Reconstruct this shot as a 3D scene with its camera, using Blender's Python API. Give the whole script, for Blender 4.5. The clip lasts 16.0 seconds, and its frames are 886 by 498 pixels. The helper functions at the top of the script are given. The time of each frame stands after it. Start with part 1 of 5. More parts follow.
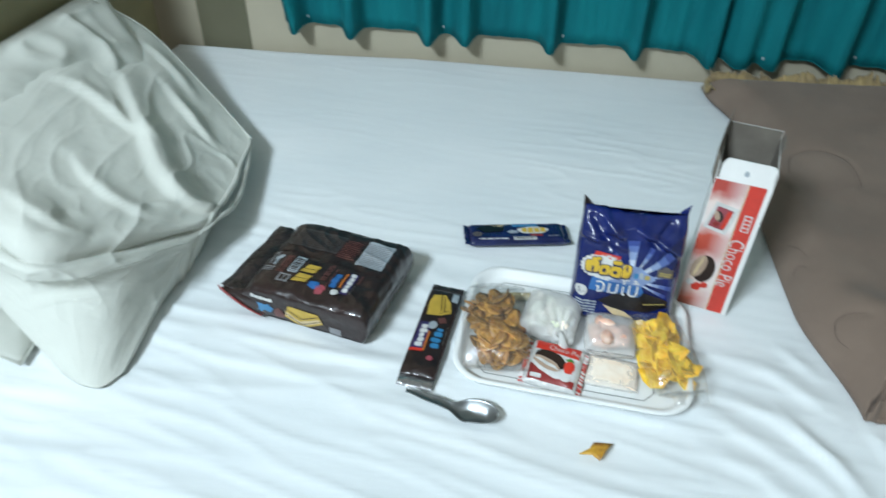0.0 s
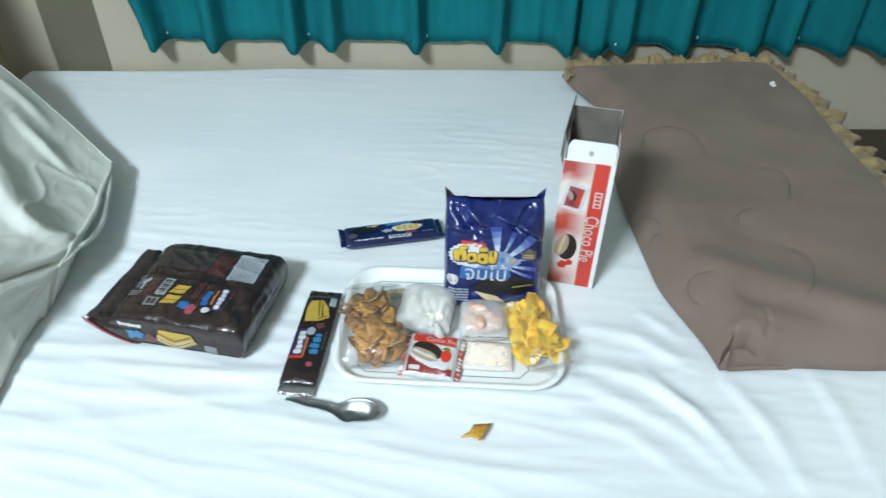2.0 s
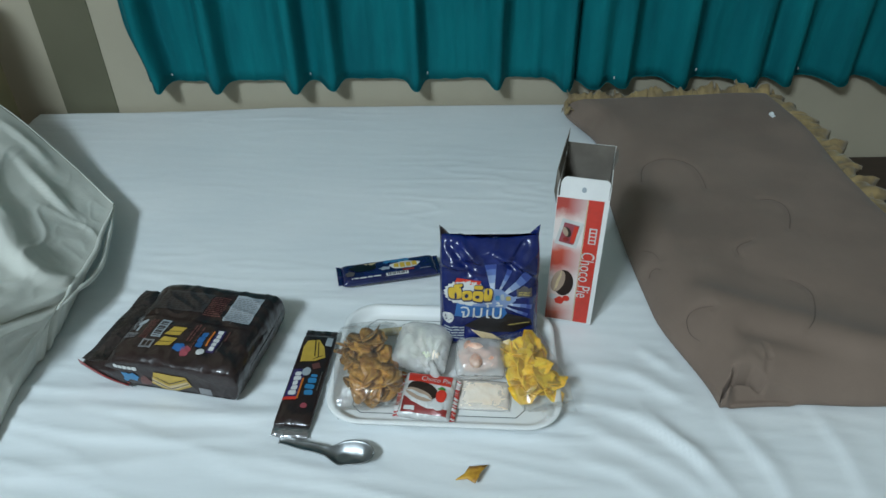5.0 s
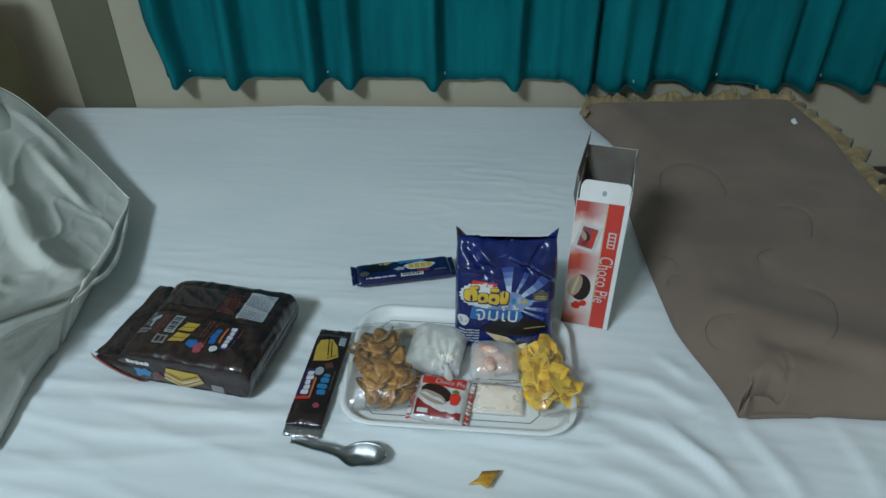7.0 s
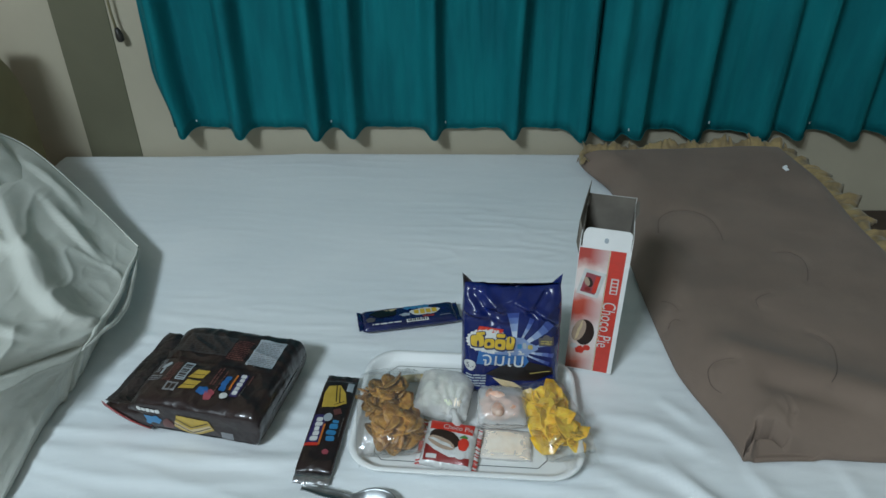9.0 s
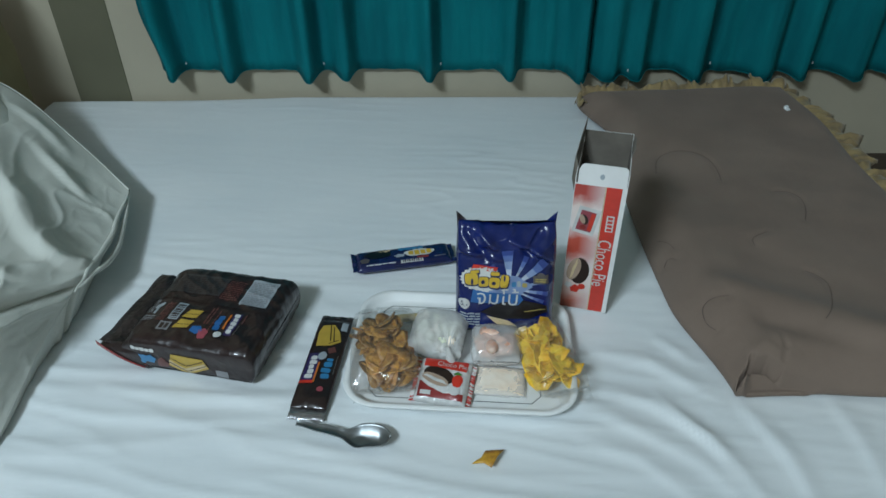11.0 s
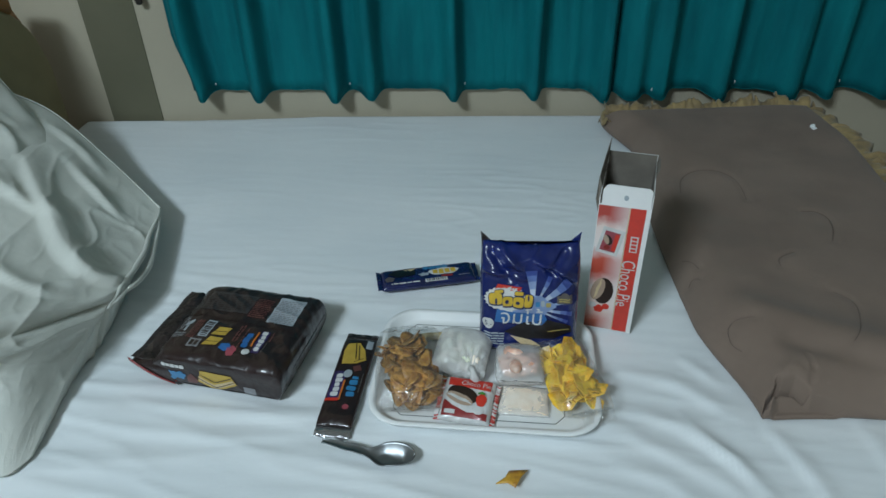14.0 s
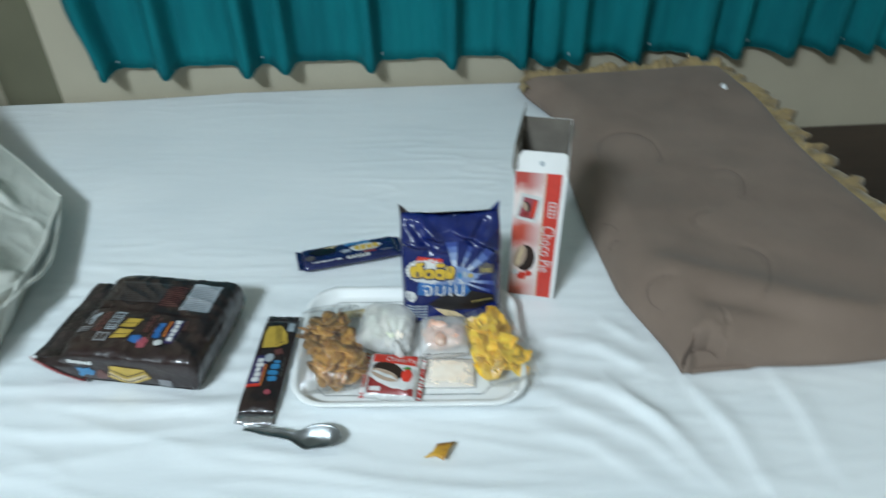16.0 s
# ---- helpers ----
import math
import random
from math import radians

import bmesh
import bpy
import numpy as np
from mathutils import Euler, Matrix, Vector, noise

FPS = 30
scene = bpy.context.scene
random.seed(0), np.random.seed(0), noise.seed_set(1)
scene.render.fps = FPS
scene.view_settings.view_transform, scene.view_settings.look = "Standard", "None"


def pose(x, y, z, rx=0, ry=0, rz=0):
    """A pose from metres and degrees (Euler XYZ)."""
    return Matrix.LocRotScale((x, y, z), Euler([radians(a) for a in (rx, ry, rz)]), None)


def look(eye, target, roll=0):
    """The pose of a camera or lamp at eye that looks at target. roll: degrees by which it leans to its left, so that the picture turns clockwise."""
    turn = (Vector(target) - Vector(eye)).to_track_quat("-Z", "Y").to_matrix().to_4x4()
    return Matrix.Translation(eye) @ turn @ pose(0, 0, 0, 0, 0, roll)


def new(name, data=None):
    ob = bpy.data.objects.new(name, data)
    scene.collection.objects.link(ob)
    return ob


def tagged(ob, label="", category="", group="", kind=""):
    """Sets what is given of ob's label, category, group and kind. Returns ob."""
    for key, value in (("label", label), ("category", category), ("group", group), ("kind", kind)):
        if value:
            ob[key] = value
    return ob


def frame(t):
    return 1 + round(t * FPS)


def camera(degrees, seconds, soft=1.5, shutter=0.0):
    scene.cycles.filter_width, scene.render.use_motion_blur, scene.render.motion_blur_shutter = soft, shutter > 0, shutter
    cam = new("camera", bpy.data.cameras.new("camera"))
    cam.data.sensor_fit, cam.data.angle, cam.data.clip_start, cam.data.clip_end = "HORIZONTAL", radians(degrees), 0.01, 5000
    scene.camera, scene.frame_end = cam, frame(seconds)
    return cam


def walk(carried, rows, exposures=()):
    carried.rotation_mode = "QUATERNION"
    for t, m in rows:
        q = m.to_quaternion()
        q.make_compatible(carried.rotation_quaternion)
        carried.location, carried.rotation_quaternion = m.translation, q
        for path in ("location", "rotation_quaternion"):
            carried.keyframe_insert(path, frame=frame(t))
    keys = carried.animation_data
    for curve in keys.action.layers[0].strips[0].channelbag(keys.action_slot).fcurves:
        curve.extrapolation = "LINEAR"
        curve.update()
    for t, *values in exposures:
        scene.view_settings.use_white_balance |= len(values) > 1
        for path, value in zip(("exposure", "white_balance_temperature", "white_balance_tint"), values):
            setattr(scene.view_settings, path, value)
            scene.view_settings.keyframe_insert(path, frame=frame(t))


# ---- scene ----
cam = camera(66.0, 16.0, shutter=0.5)
PATH = [
    (0, (0.015, -0.007, 1.278), (-0.184, 1.542, 0.029), 1.6),
    (0.5, (0.014, -0.03, 1.286), (-0.326, 1.547, 0.104), 1.5),
    (1, (0.043, -0.024, 1.292), (-0.132, 1.6, 0.138), 1.1),
    (1.5, (0.066, -0.022, 1.295), (0.043, 1.605, 0.132), 0.6),
    (2, (0.085, -0.021, 1.284), (0.137, 1.55, 0.048), 1.2),
    (2.5, (0.109, -0.011, 1.308), (0.271, 1.612, 0.15), 3.1),
    (3, (0.112, -0.018, 1.303), (0.236, 1.558, 0.077), 0.7),
    (3.5, (0.11, -0.025, 1.301), (0.084, 1.59, 0.121), -1.2),
    (4, (0.119, -0.012, 1.295), (0.121, 1.604, 0.118), -0.6),
    (4.2, (0.119, -0.012, 1.295), (0.143, 1.604, 0.13), -0.75),
    (6.3, (0.103, -0.013, 1.29), (0.099, 1.611, 0.126), 0.3),
    (6.5, (0.103, -0.013, 1.29), (0.123, 1.611, 0.123), 0.4),
    (7, (0.104, -0.003, 1.286), (0.089, 1.624, 0.124), 0.2),
    (7.5, (0.076, -0.012, 1.306), (0.134, 1.675, 0.233), 3.4),
    (8, (0.09, -0.01, 1.303), (0.123, 1.669, 0.217), 1.1),
    (8.5, (0.097, -0.023, 1.307), (0.159, 1.662, 0.231), 1),
    (9, (0.085, -0.021, 1.306), (0.085, 1.676, 0.248), 0.2),
    (9.2, (0.085, -0.021, 1.306), (0.107, 1.676, 0.176), 1.2),
    (11.3, (0.094, -0.024, 1.277), (0.096, 1.542, 0.103), -0.1),
    (11.5, (0.094, -0.024, 1.277), (0.081, 1.542, 0.032), 0.5),
    (12, (0.07, -0.009, 1.282), (0.027, 1.559, 0.041), 2.4),
    (12.5, (0.067, -0.009, 1.279), (0.028, 1.569, 0.05), 2.9),
    (13, (0.067, -0.012, 1.291), (0.026, 1.596, 0.101), 0.9),
    (13.5, (0.082, -0.026, 1.291), (-0.02, 1.608, 0.141), -2.2),
    (14, (0.09, -0.029, 1.292), (0.028, 1.616, 0.157), -1.1),
    (14.5, (0.083, -0.024, 1.286), (0.05, 1.624, 0.152), -0.1),
    (15, (0.07, -0.022, 1.283), (0.012, 1.618, 0.139), 1.3),
    (15.5, (0.076, -0.015, 1.283), (0.029, 1.632, 0.149), 1.2),
    (16, (0.119, -0.013, 1.279), (0.238, 1.583, 0.079), -0.4),
]
STOPS = [(0, 0.66, 6580, 11), (0.5, 0.29, 6550, 9.8), (1, 0.49, 6600, 10.5), (1.5, 0.80, 6580, 11), (2, 0.85, 6580, 11), (2.5, 0.89, 6580, 11), (3, 0.91, 6580, 11), (3.5, 0.93, 6540, 10.5), (4, 0.85, 6540, 10.5), (4.2, 0.68, 6540, 10.3),
         (6.5, -0.19, 6370, 7.8), (7, -0.15, 6390, 8), (7.5, -0.21, 6450, 9.5), (8.5, -0.05, 6520, 10), (9, -0.06, 6560, 10.6), (9.2, -0.14, 6560, 10.6), (11.3, -0.09, 6400, 8.4), (11.5, -0.03, 6400, 8.4), (12.5, -0.17, 6400, 8), (13.5, -0.28, 6400, 8.4),
         (14, -0.11, 6450, 9.4), (14.5, 0.38, 6540, 10.2), (15, 0.37, 6540, 10.2), (15.5, 0.35, 6530, 10), (16, 0.46, 6550, 10)]
walk(cam, [(t, look(eye, target, roll)) for t, eye, target, roll in PATH], STOPS)

# ---- world and light ----
world = bpy.data.worlds.new("room_dark")
world.use_nodes = True
world.node_tree.nodes["Background"].inputs[0].default_value = (0.55, 0.7, 0.72, 1)
world.node_tree.nodes["Background"].inputs[1].default_value = 0.01
scene.world = world
LAMP = (-1.38, -1.52, 3.02)
tube = bpy.data.lights.new("ceiling_tube_light", "AREA")
tube.shape, tube.size, tube.size_y = "RECTANGLE", 0.80, 0.42
tube.energy, tube.color = 91, (0.800, 0.985, 1.115)
tube_ob = new("ceiling_tube_light", tube)
tube_ob.matrix_world = look(LAMP, (0.5, 1.1, 0.5))


# ---- materials ----
def nodes_of(name):
    m = bpy.data.materials.new(name)
    m.use_nodes = True
    return m, m.node_tree, m.node_tree.nodes["Principled BSDF"]


def mat(name, a, b=None, rough=0.6, metal=0.0, coat_rough=0.15, scale=8.0, detail=5.0, bump=0.0, bump_scale=None, stretch=(1, 1, 1), sheen=0.0,
        coat=0.0, spec=0.5, fine=0.0, fine_scale=400.0, subsurface=0.0, mid=(0.35, 0.65), facet=0.0, facet_scale=40.0):
    """Two colours mixed by noise, with relief at two scales."""
    m, t, p = nodes_of(name)
    n, l = t.nodes, t.links
    co = n.new("ShaderNodeTexCoord")
    mp = n.new("ShaderNodeMapping")
    mp.inputs["Scale"].default_value = stretch
    l.new(co.outputs["Object"], mp.inputs[0])
    tex = n.new("ShaderNodeTexNoise")
    tex.inputs["Scale"].default_value, tex.inputs["Detail"].default_value = scale, detail
    l.new(mp.outputs[0], tex.inputs["Vector"])
    b = b or tuple(c * 0.85 for c in a)
    ramp = n.new("ShaderNodeValToRGB")
    ramp.color_ramp.elements[0].position, ramp.color_ramp.elements[1].position = mid
    ramp.color_ramp.elements[0].color, ramp.color_ramp.elements[1].color = (*a, 1), (*b, 1)
    l.new(tex.outputs[0], ramp.inputs[0])
    colour = ramp.outputs[0]
    l.new(colour, p.inputs["Base Color"])
    p.inputs["Roughness"].default_value, p.inputs["Metallic"].default_value = rough, metal
    p.inputs["Specular IOR Level"].default_value = spec
    p.inputs["Sheen Weight"].default_value = sheen
    p.inputs["Coat Weight"].default_value = coat
    p.inputs["Coat Roughness"].default_value = coat_rough
    if subsurface:
        p.inputs["Subsurface Weight"].default_value = subsurface
        p.inputs["Subsurface Radius"].default_value = (0.01, 0.006, 0.003)
    normal = None
    for strength, size, far in ((bump, bump_scale or scale, 0.004), (fine, fine_scale, 0.0006)):
        if strength:
            tx = n.new("ShaderNodeTexNoise")
            tx.inputs["Scale"].default_value, tx.inputs["Detail"].default_value = size, 4
            l.new(mp.outputs[0], tx.inputs["Vector"])
            bp = n.new("ShaderNodeBump")
            bp.inputs["Strength"].default_value, bp.inputs["Distance"].default_value = strength, far
            l.new(tx.outputs[0], bp.inputs["Height"])
            if normal:
                l.new(normal, bp.inputs["Normal"])
            normal = bp.outputs[0]
    if facet:
        warp, mix, vo, bp = n.new("ShaderNodeTexNoise"), n.new("ShaderNodeMixRGB"), n.new("ShaderNodeTexVoronoi"), n.new("ShaderNodeBump")
        warp.inputs["Scale"].default_value = facet_scale * 0.6
        mix.inputs[0].default_value = 0.035
        l.new(mp.outputs[0], warp.inputs["Vector"])
        l.new(mp.outputs[0], mix.inputs[1])
        l.new(warp.outputs["Color"], mix.inputs[2])
        vo.inputs["Scale"].default_value = facet_scale
        l.new(mix.outputs[0], vo.inputs["Vector"])
        bp.inputs["Strength"].default_value, bp.inputs["Distance"].default_value = facet, 0.004
        l.new(vo.outputs["Distance"], bp.inputs["Height"])
        if normal:
            l.new(normal, bp.inputs["Normal"])
        normal = bp.outputs[0]
    if normal:
        l.new(normal, p.inputs["Normal"])
    return m


def clear_film(name, tint=(0.985, 0.99, 0.99), gloss=0.05, rough=0.09, milk=0.0, bump=0.6, size=45):
    """Thin clear plastic: see-through, with creased gloss; milk makes it cloudy."""
    m, t, p = nodes_of(name)
    n, l = t.nodes, t.links
    n.remove(p)
    out = n["Material Output"]
    co, tx, bp = n.new("ShaderNodeTexCoord"), n.new("ShaderNodeTexNoise"), n.new("ShaderNodeBump")
    tx.inputs["Scale"].default_value, tx.inputs["Detail"].default_value, tx.inputs["Distortion"].default_value = size, 3, 1.2
    bp.inputs["Strength"].default_value, bp.inputs["Distance"].default_value = bump, 0.006
    l.new(co.outputs["Object"], tx.inputs["Vector"])
    l.new(tx.outputs[0], bp.inputs["Height"])
    tr, gl, df = n.new("ShaderNodeBsdfTransparent"), n.new("ShaderNodeBsdfGlossy"), n.new("ShaderNodeBsdfDiffuse")
    tr.inputs[0].default_value = (*tint, 1)
    gl.inputs["Roughness"].default_value = rough
    df.inputs[0].default_value = (0.95, 0.93, 0.90, 1)
    l.new(bp.outputs[0], gl.inputs["Normal"])
    fr = n.new("ShaderNodeLayerWeight")
    fr.inputs[0].default_value = 0.25
    l.new(bp.outputs[0], fr.inputs["Normal"])
    add = n.new("ShaderNodeMath")
    add.operation = "MULTIPLY_ADD"
    add.inputs[1].default_value, add.inputs[2].default_value = 0.22, gloss
    l.new(fr.outputs["Facing"], add.inputs[0])
    mx0, mx = n.new("ShaderNodeMixShader"), n.new("ShaderNodeMixShader")
    mx0.inputs[0].default_value = milk
    l.new(tr.outputs[0], mx0.inputs[1])
    l.new(df.outputs[0], mx0.inputs[2])
    l.new(add.outputs[0], mx.inputs[0])
    l.new(mx0.outputs[0], mx.inputs[1])
    l.new(gl.outputs[0], mx.inputs[2])
    l.new(mx.outputs[0], out.inputs[0])
    return m


M_SHEET = mat("white_cotton_sheet", (0.765, 0.785, 0.785), (0.69, 0.725, 0.735), rough=0.85, scale=2.2, fine=0.3, fine_scale=700, bump=0.14, bump_scale=38, stretch=(0.8, 1.5, 1))
M_CASE = mat("white_pillow_case", (0.60, 0.61, 0.555), (0.54, 0.55, 0.50), rough=0.85, scale=4, fine=0.3, fine_scale=600, bump=0.35, bump_scale=22)
M_WALL = mat("cream_wall_paint", (0.42, 0.373, 0.28), (0.38, 0.338, 0.25), rough=0.75, scale=3, fine=0.2, fine_scale=180)
M_STRIPE = mat("olive_wall_stripe", (0.130, 0.122, 0.075), (0.113, 0.107, 0.065), rough=0.75, scale=4, fine=0.2, fine_scale=180)
M_CURTAIN = mat("teal_curtain_cloth", (0.002, 0.155, 0.172), (0.001, 0.110, 0.128), spec=0.15, rough=0.8, scale=9, stretch=(2.5, 1, 0.35), fine=0.6, fine_scale=800, sheen=0.0, bump=0.6, bump_scale=24)
M_QUILT = mat("taupe_quilt_cloth", (0.214, 0.157, 0.123), (0.180, 0.131, 0.102), rough=0.95, scale=6, fine=0.7, fine_scale=700, sheen=0.08, bump=0.18, bump_scale=60, spec=0.2)
M_RUFFLE = mat("golden_ruffle_cloth", (0.33, 0.232, 0.095), (0.18, 0.125, 0.06), rough=0.7, scale=30, fine=0.3, sheen=0.2)
M_THREAD = mat("dark_quilting_thread", (0.095, 0.068, 0.055), rough=0.9)
M_WOOD = mat("varnished_wood", (0.33, 0.15, 0.04), (0.22, 0.09, 0.022), rough=0.35, scale=6, stretch=(1, 1, 14), coat=0.3)
M_DARKWOOD = mat("dark_brown_wood", (0.045, 0.026, 0.018), (0.028, 0.017, 0.012), rough=0.45, scale=5, stretch=(1, 10, 1))
M_PAD = mat("cream_headboard_vinyl", (0.275, 0.235, 0.125), (0.24, 0.205, 0.108), rough=0.5, scale=12, fine=0.2, fine_scale=300)
M_FLOOR = mat("brown_floor_tile", (0.13, 0.085, 0.055), (0.10, 0.065, 0.042), rough=0.4, scale=5)
# unseen walls and ceiling: assumed colours, kept pale so their bounce softens the shadows
M_FILL_WALL = mat("pale_fill_wall", (0.66, 0.63, 0.56), (0.62, 0.59, 0.52), rough=0.8, scale=3, fine=0.2, fine_scale=180)
M_CEIL = mat("white_ceiling_paint", (0.80, 0.79, 0.76), (0.76, 0.75, 0.72), rough=0.9, scale=3)
M_WHITE = mat("white_plastic", (0.82, 0.82, 0.80), (0.78, 0.79, 0.78), rough=0.35, scale=12)
M_STEEL = mat("stainless_steel", (0.33, 0.345, 0.35), (0.26, 0.275, 0.28), rough=0.42, metal=1.0, scale=40, fine=0.05)


# ---- mesh helpers ----
def mesh_of(name, verts, faces, material, smooth=True):
    me = bpy.data.meshes.new(name)
    me.from_pydata([tuple(v) for v in verts], [], faces)
    me.materials.append(material)
    if smooth:
        me.polygons.foreach_set("use_smooth", [True] * len(me.polygons))
    me.update()
    return me


def solid(name, verts, faces, material, parent=None, label="", smooth=True, m=None):
    ob = new(name, mesh_of(name, verts, faces, material, smooth))
    if parent:
        ob.parent = parent
    if m:
        ob.matrix_basis = m
    if label:
        ob["label"] = label
    return ob


def part(name, bm, material, parent=None, label="", smooth=False, m=None):
    me = bpy.data.meshes.new(name)
    bmesh.ops.recalc_face_normals(bm, faces=bm.faces)
    bm.to_mesh(me)
    bm.free()
    me.materials.append(material)
    if smooth:
        me.polygons.foreach_set("use_smooth", [True] * len(me.polygons))
    ob = new(name, me)
    if parent:
        ob.parent = parent
    if m:
        ob.matrix_basis = m
    if label:
        ob["label"] = label
    return ob


def box_bm(x0, x1, y0, y1, z0, z1, bevel=0.0, seg=2):
    bm = bmesh.new()
    bmesh.ops.create_cube(bm, size=1)
    for v in bm.verts:
        v.co = Vector((x0 + (v.co.x + 0.5) * (x1 - x0), y0 + (v.co.y + 0.5) * (y1 - y0), z0 + (v.co.z + 0.5) * (z1 - z0)))
    if bevel:
        bmesh.ops.bevel(bm, geom=bm.edges[:], offset=bevel, segments=seg, affect="EDGES", profile=0.6)
    return bm


def thing(name, m, label, category, group=""):
    ob = new(name)
    ob.empty_display_size = 0.02
    ob.matrix_basis = m
    return tagged(ob, label, category, group)


def sheet_grid(f, nu, nv, wrap_u=False):
    """Vertices and quads of the surface f(u, v), u and v from 0 to 1."""
    cols = nu if wrap_u else nu + 1
    verts = [f(i / nu, j / nv) for j in range(nv + 1) for i in range(cols)]
    faces = [(j * cols + i, j * cols + (i + 1) % cols, (j + 1) * cols + (i + 1) % cols, (j + 1) * cols + i) for j in range(nv) for i in range(nu)]
    return verts, faces


def sstep(a, b, x):
    t = min(1.0, max(0.0, (x - a) / (b - a)))
    return t * t * (3 - 2 * t)


def nz(x, y, z=0.0):
    return noise.noise((x, y, z))


def ridge(x, y, z=0.0):
    return (1 - min(1.0, abs(nz(x, y, z)) * 2.4)) ** 2


def tube_along(pts, r, sides=6, ends=True):
    """A tube of radius r (number or list) along points."""
    bm = bmesh.new()
    rings = []
    for i, p in enumerate(pts):
        p = Vector(p)
        d = (Vector(pts[min(i + 1, len(pts) - 1)]) - Vector(pts[max(i - 1, 0)])).normalized()
        a = d.cross((0, 0, 1)) if abs(d.z) < 0.95 else d.cross((1, 0, 0))
        a.normalize()
        b = d.cross(a)
        rr = r[i] if isinstance(r, (list, tuple)) else r
        rings.append([bm.verts.new(p + rr * (a * math.cos(2 * math.pi * k / sides) + b * math.sin(2 * math.pi * k / sides))) for k in range(sides)])
    for p, q in zip(rings, rings[1:]):
        for k in range(sides):
            bm.faces.new((p[k], p[(k + 1) % sides], q[(k + 1) % sides], q[k]))
    if ends:
        bm.faces.new(rings[0])
        bm.faces.new(rings[-1][::-1])
    return bm


# ---- the room ----
BED, WALL_Y = 0.5, 1.86
X0, X1, Y0, CEIL = -3.0, 2.7, -2.6, 3.2
W = 0.12


def structure(name, bm, material, label):
    return tagged(part(name, bm, material), label, "", "", "structure")


structure("floor", box_bm(X0 - W, X1 + W, Y0 - W, WALL_Y + W, -0.1, 0), M_FLOOR, "plain brown floor of the bedroom")
structure("ceiling", box_bm(X0 - W, X1 + W, Y0 - W, WALL_Y + W, CEIL, CEIL + 0.1), M_CEIL, "plain pale painted ceiling")
north = structure("wall_north", box_bm(X0 - W, X1 + W, WALL_Y, WALL_Y + W, 0, CEIL), M_WALL, "cream painted wall behind the bed, with a broad olive stripe")
# three walls out of view, paler than the north one to add fill light
structure("wall_south", box_bm(X0 - W, X1 + W, Y0 - W, Y0, 0, CEIL), M_FILL_WALL, "plain unseen wall on the far side of the room, pale to bounce fill light")
structure("wall_west", box_bm(X0 - W, X0, Y0, WALL_Y, 0, CEIL), M_FILL_WALL, "plain unseen wall at the end of the room, pale to bounce fill light")
structure("wall_east", box_bm(X1, X1 + W, Y0, WALL_Y, 0, CEIL), M_FILL_WALL, "plain unseen wall at the other end of the room, pale to bounce fill light")
part("stripe", box_bm(-0.965, -0.815, WALL_Y - 0.003, WALL_Y + 0.01, 0.0, CEIL), M_STRIPE, north, "dull olive green painted stripe")

lamp = thing("ceiling_lamp", pose(LAMP[0], LAMP[1], CEIL), "white fluorescent ceiling lamp fixture", "lamp")
part("housing", box_bm(-0.35, 0.35, -0.06, 0.06, -0.06, 0, 0.01), M_WHITE, lamp)
part("mount", box_bm(-0.05, 0.05, -0.04, 0.04, -0.09, -0.06, 0.005), M_WHITE, lamp)

# ---- bed ----
BX0, BX1, BY0, BY1 = -1.05, 1.10, 0.02, 1.853


# folds drawn out from the quilt's corner over the sheet: points, height, half width
SHEET_FOLDS = [
    ([(0.304, 0.697), (0.361, 0.684), (0.407, 0.666), (0.433, 0.640), (0.463, 0.606), (0.494, 0.560), (0.52, 0.49)], 0.0075, 0.011),
    ([(0.361, 0.770), (0.420, 0.753), (0.463, 0.717), (0.489, 0.690)], 0.0065, 0.013),
    ([(0.420, 0.683), (0.446, 0.631), (0.474, 0.592), (0.49, 0.53)], 0.0050, 0.010),
    ([(0.539, 0.663), (0.558, 0.608), (0.572, 0.566), (0.58, 0.48)], 0.0065, 0.012),
    ([(0.281, 0.664), (0.336, 0.644), (0.385, 0.610), (0.449, 0.564), (0.49, 0.50)], 0.0055, 0.013),
    ([(0.451, 0.804), (0.492, 0.754)], 0.0050, 0.010),
    ([(0.677, 0.676), (0.686, 0.596), (0.68, 0.50)], 0.0050, 0.014),
    ([(0.30, 0.60), (0.37, 0.565), (0.43, 0.50)], 0.0045, 0.012),
    ([(-0.42, 0.700), (-0.30, 0.672), (-0.16, 0.672), (-0.10, 0.676)], 0.0042, 0.010),
    ([(-0.46, 0.655), (-0.28, 0.628), (-0.14, 0.640)], 0.0036, 0.010),
]


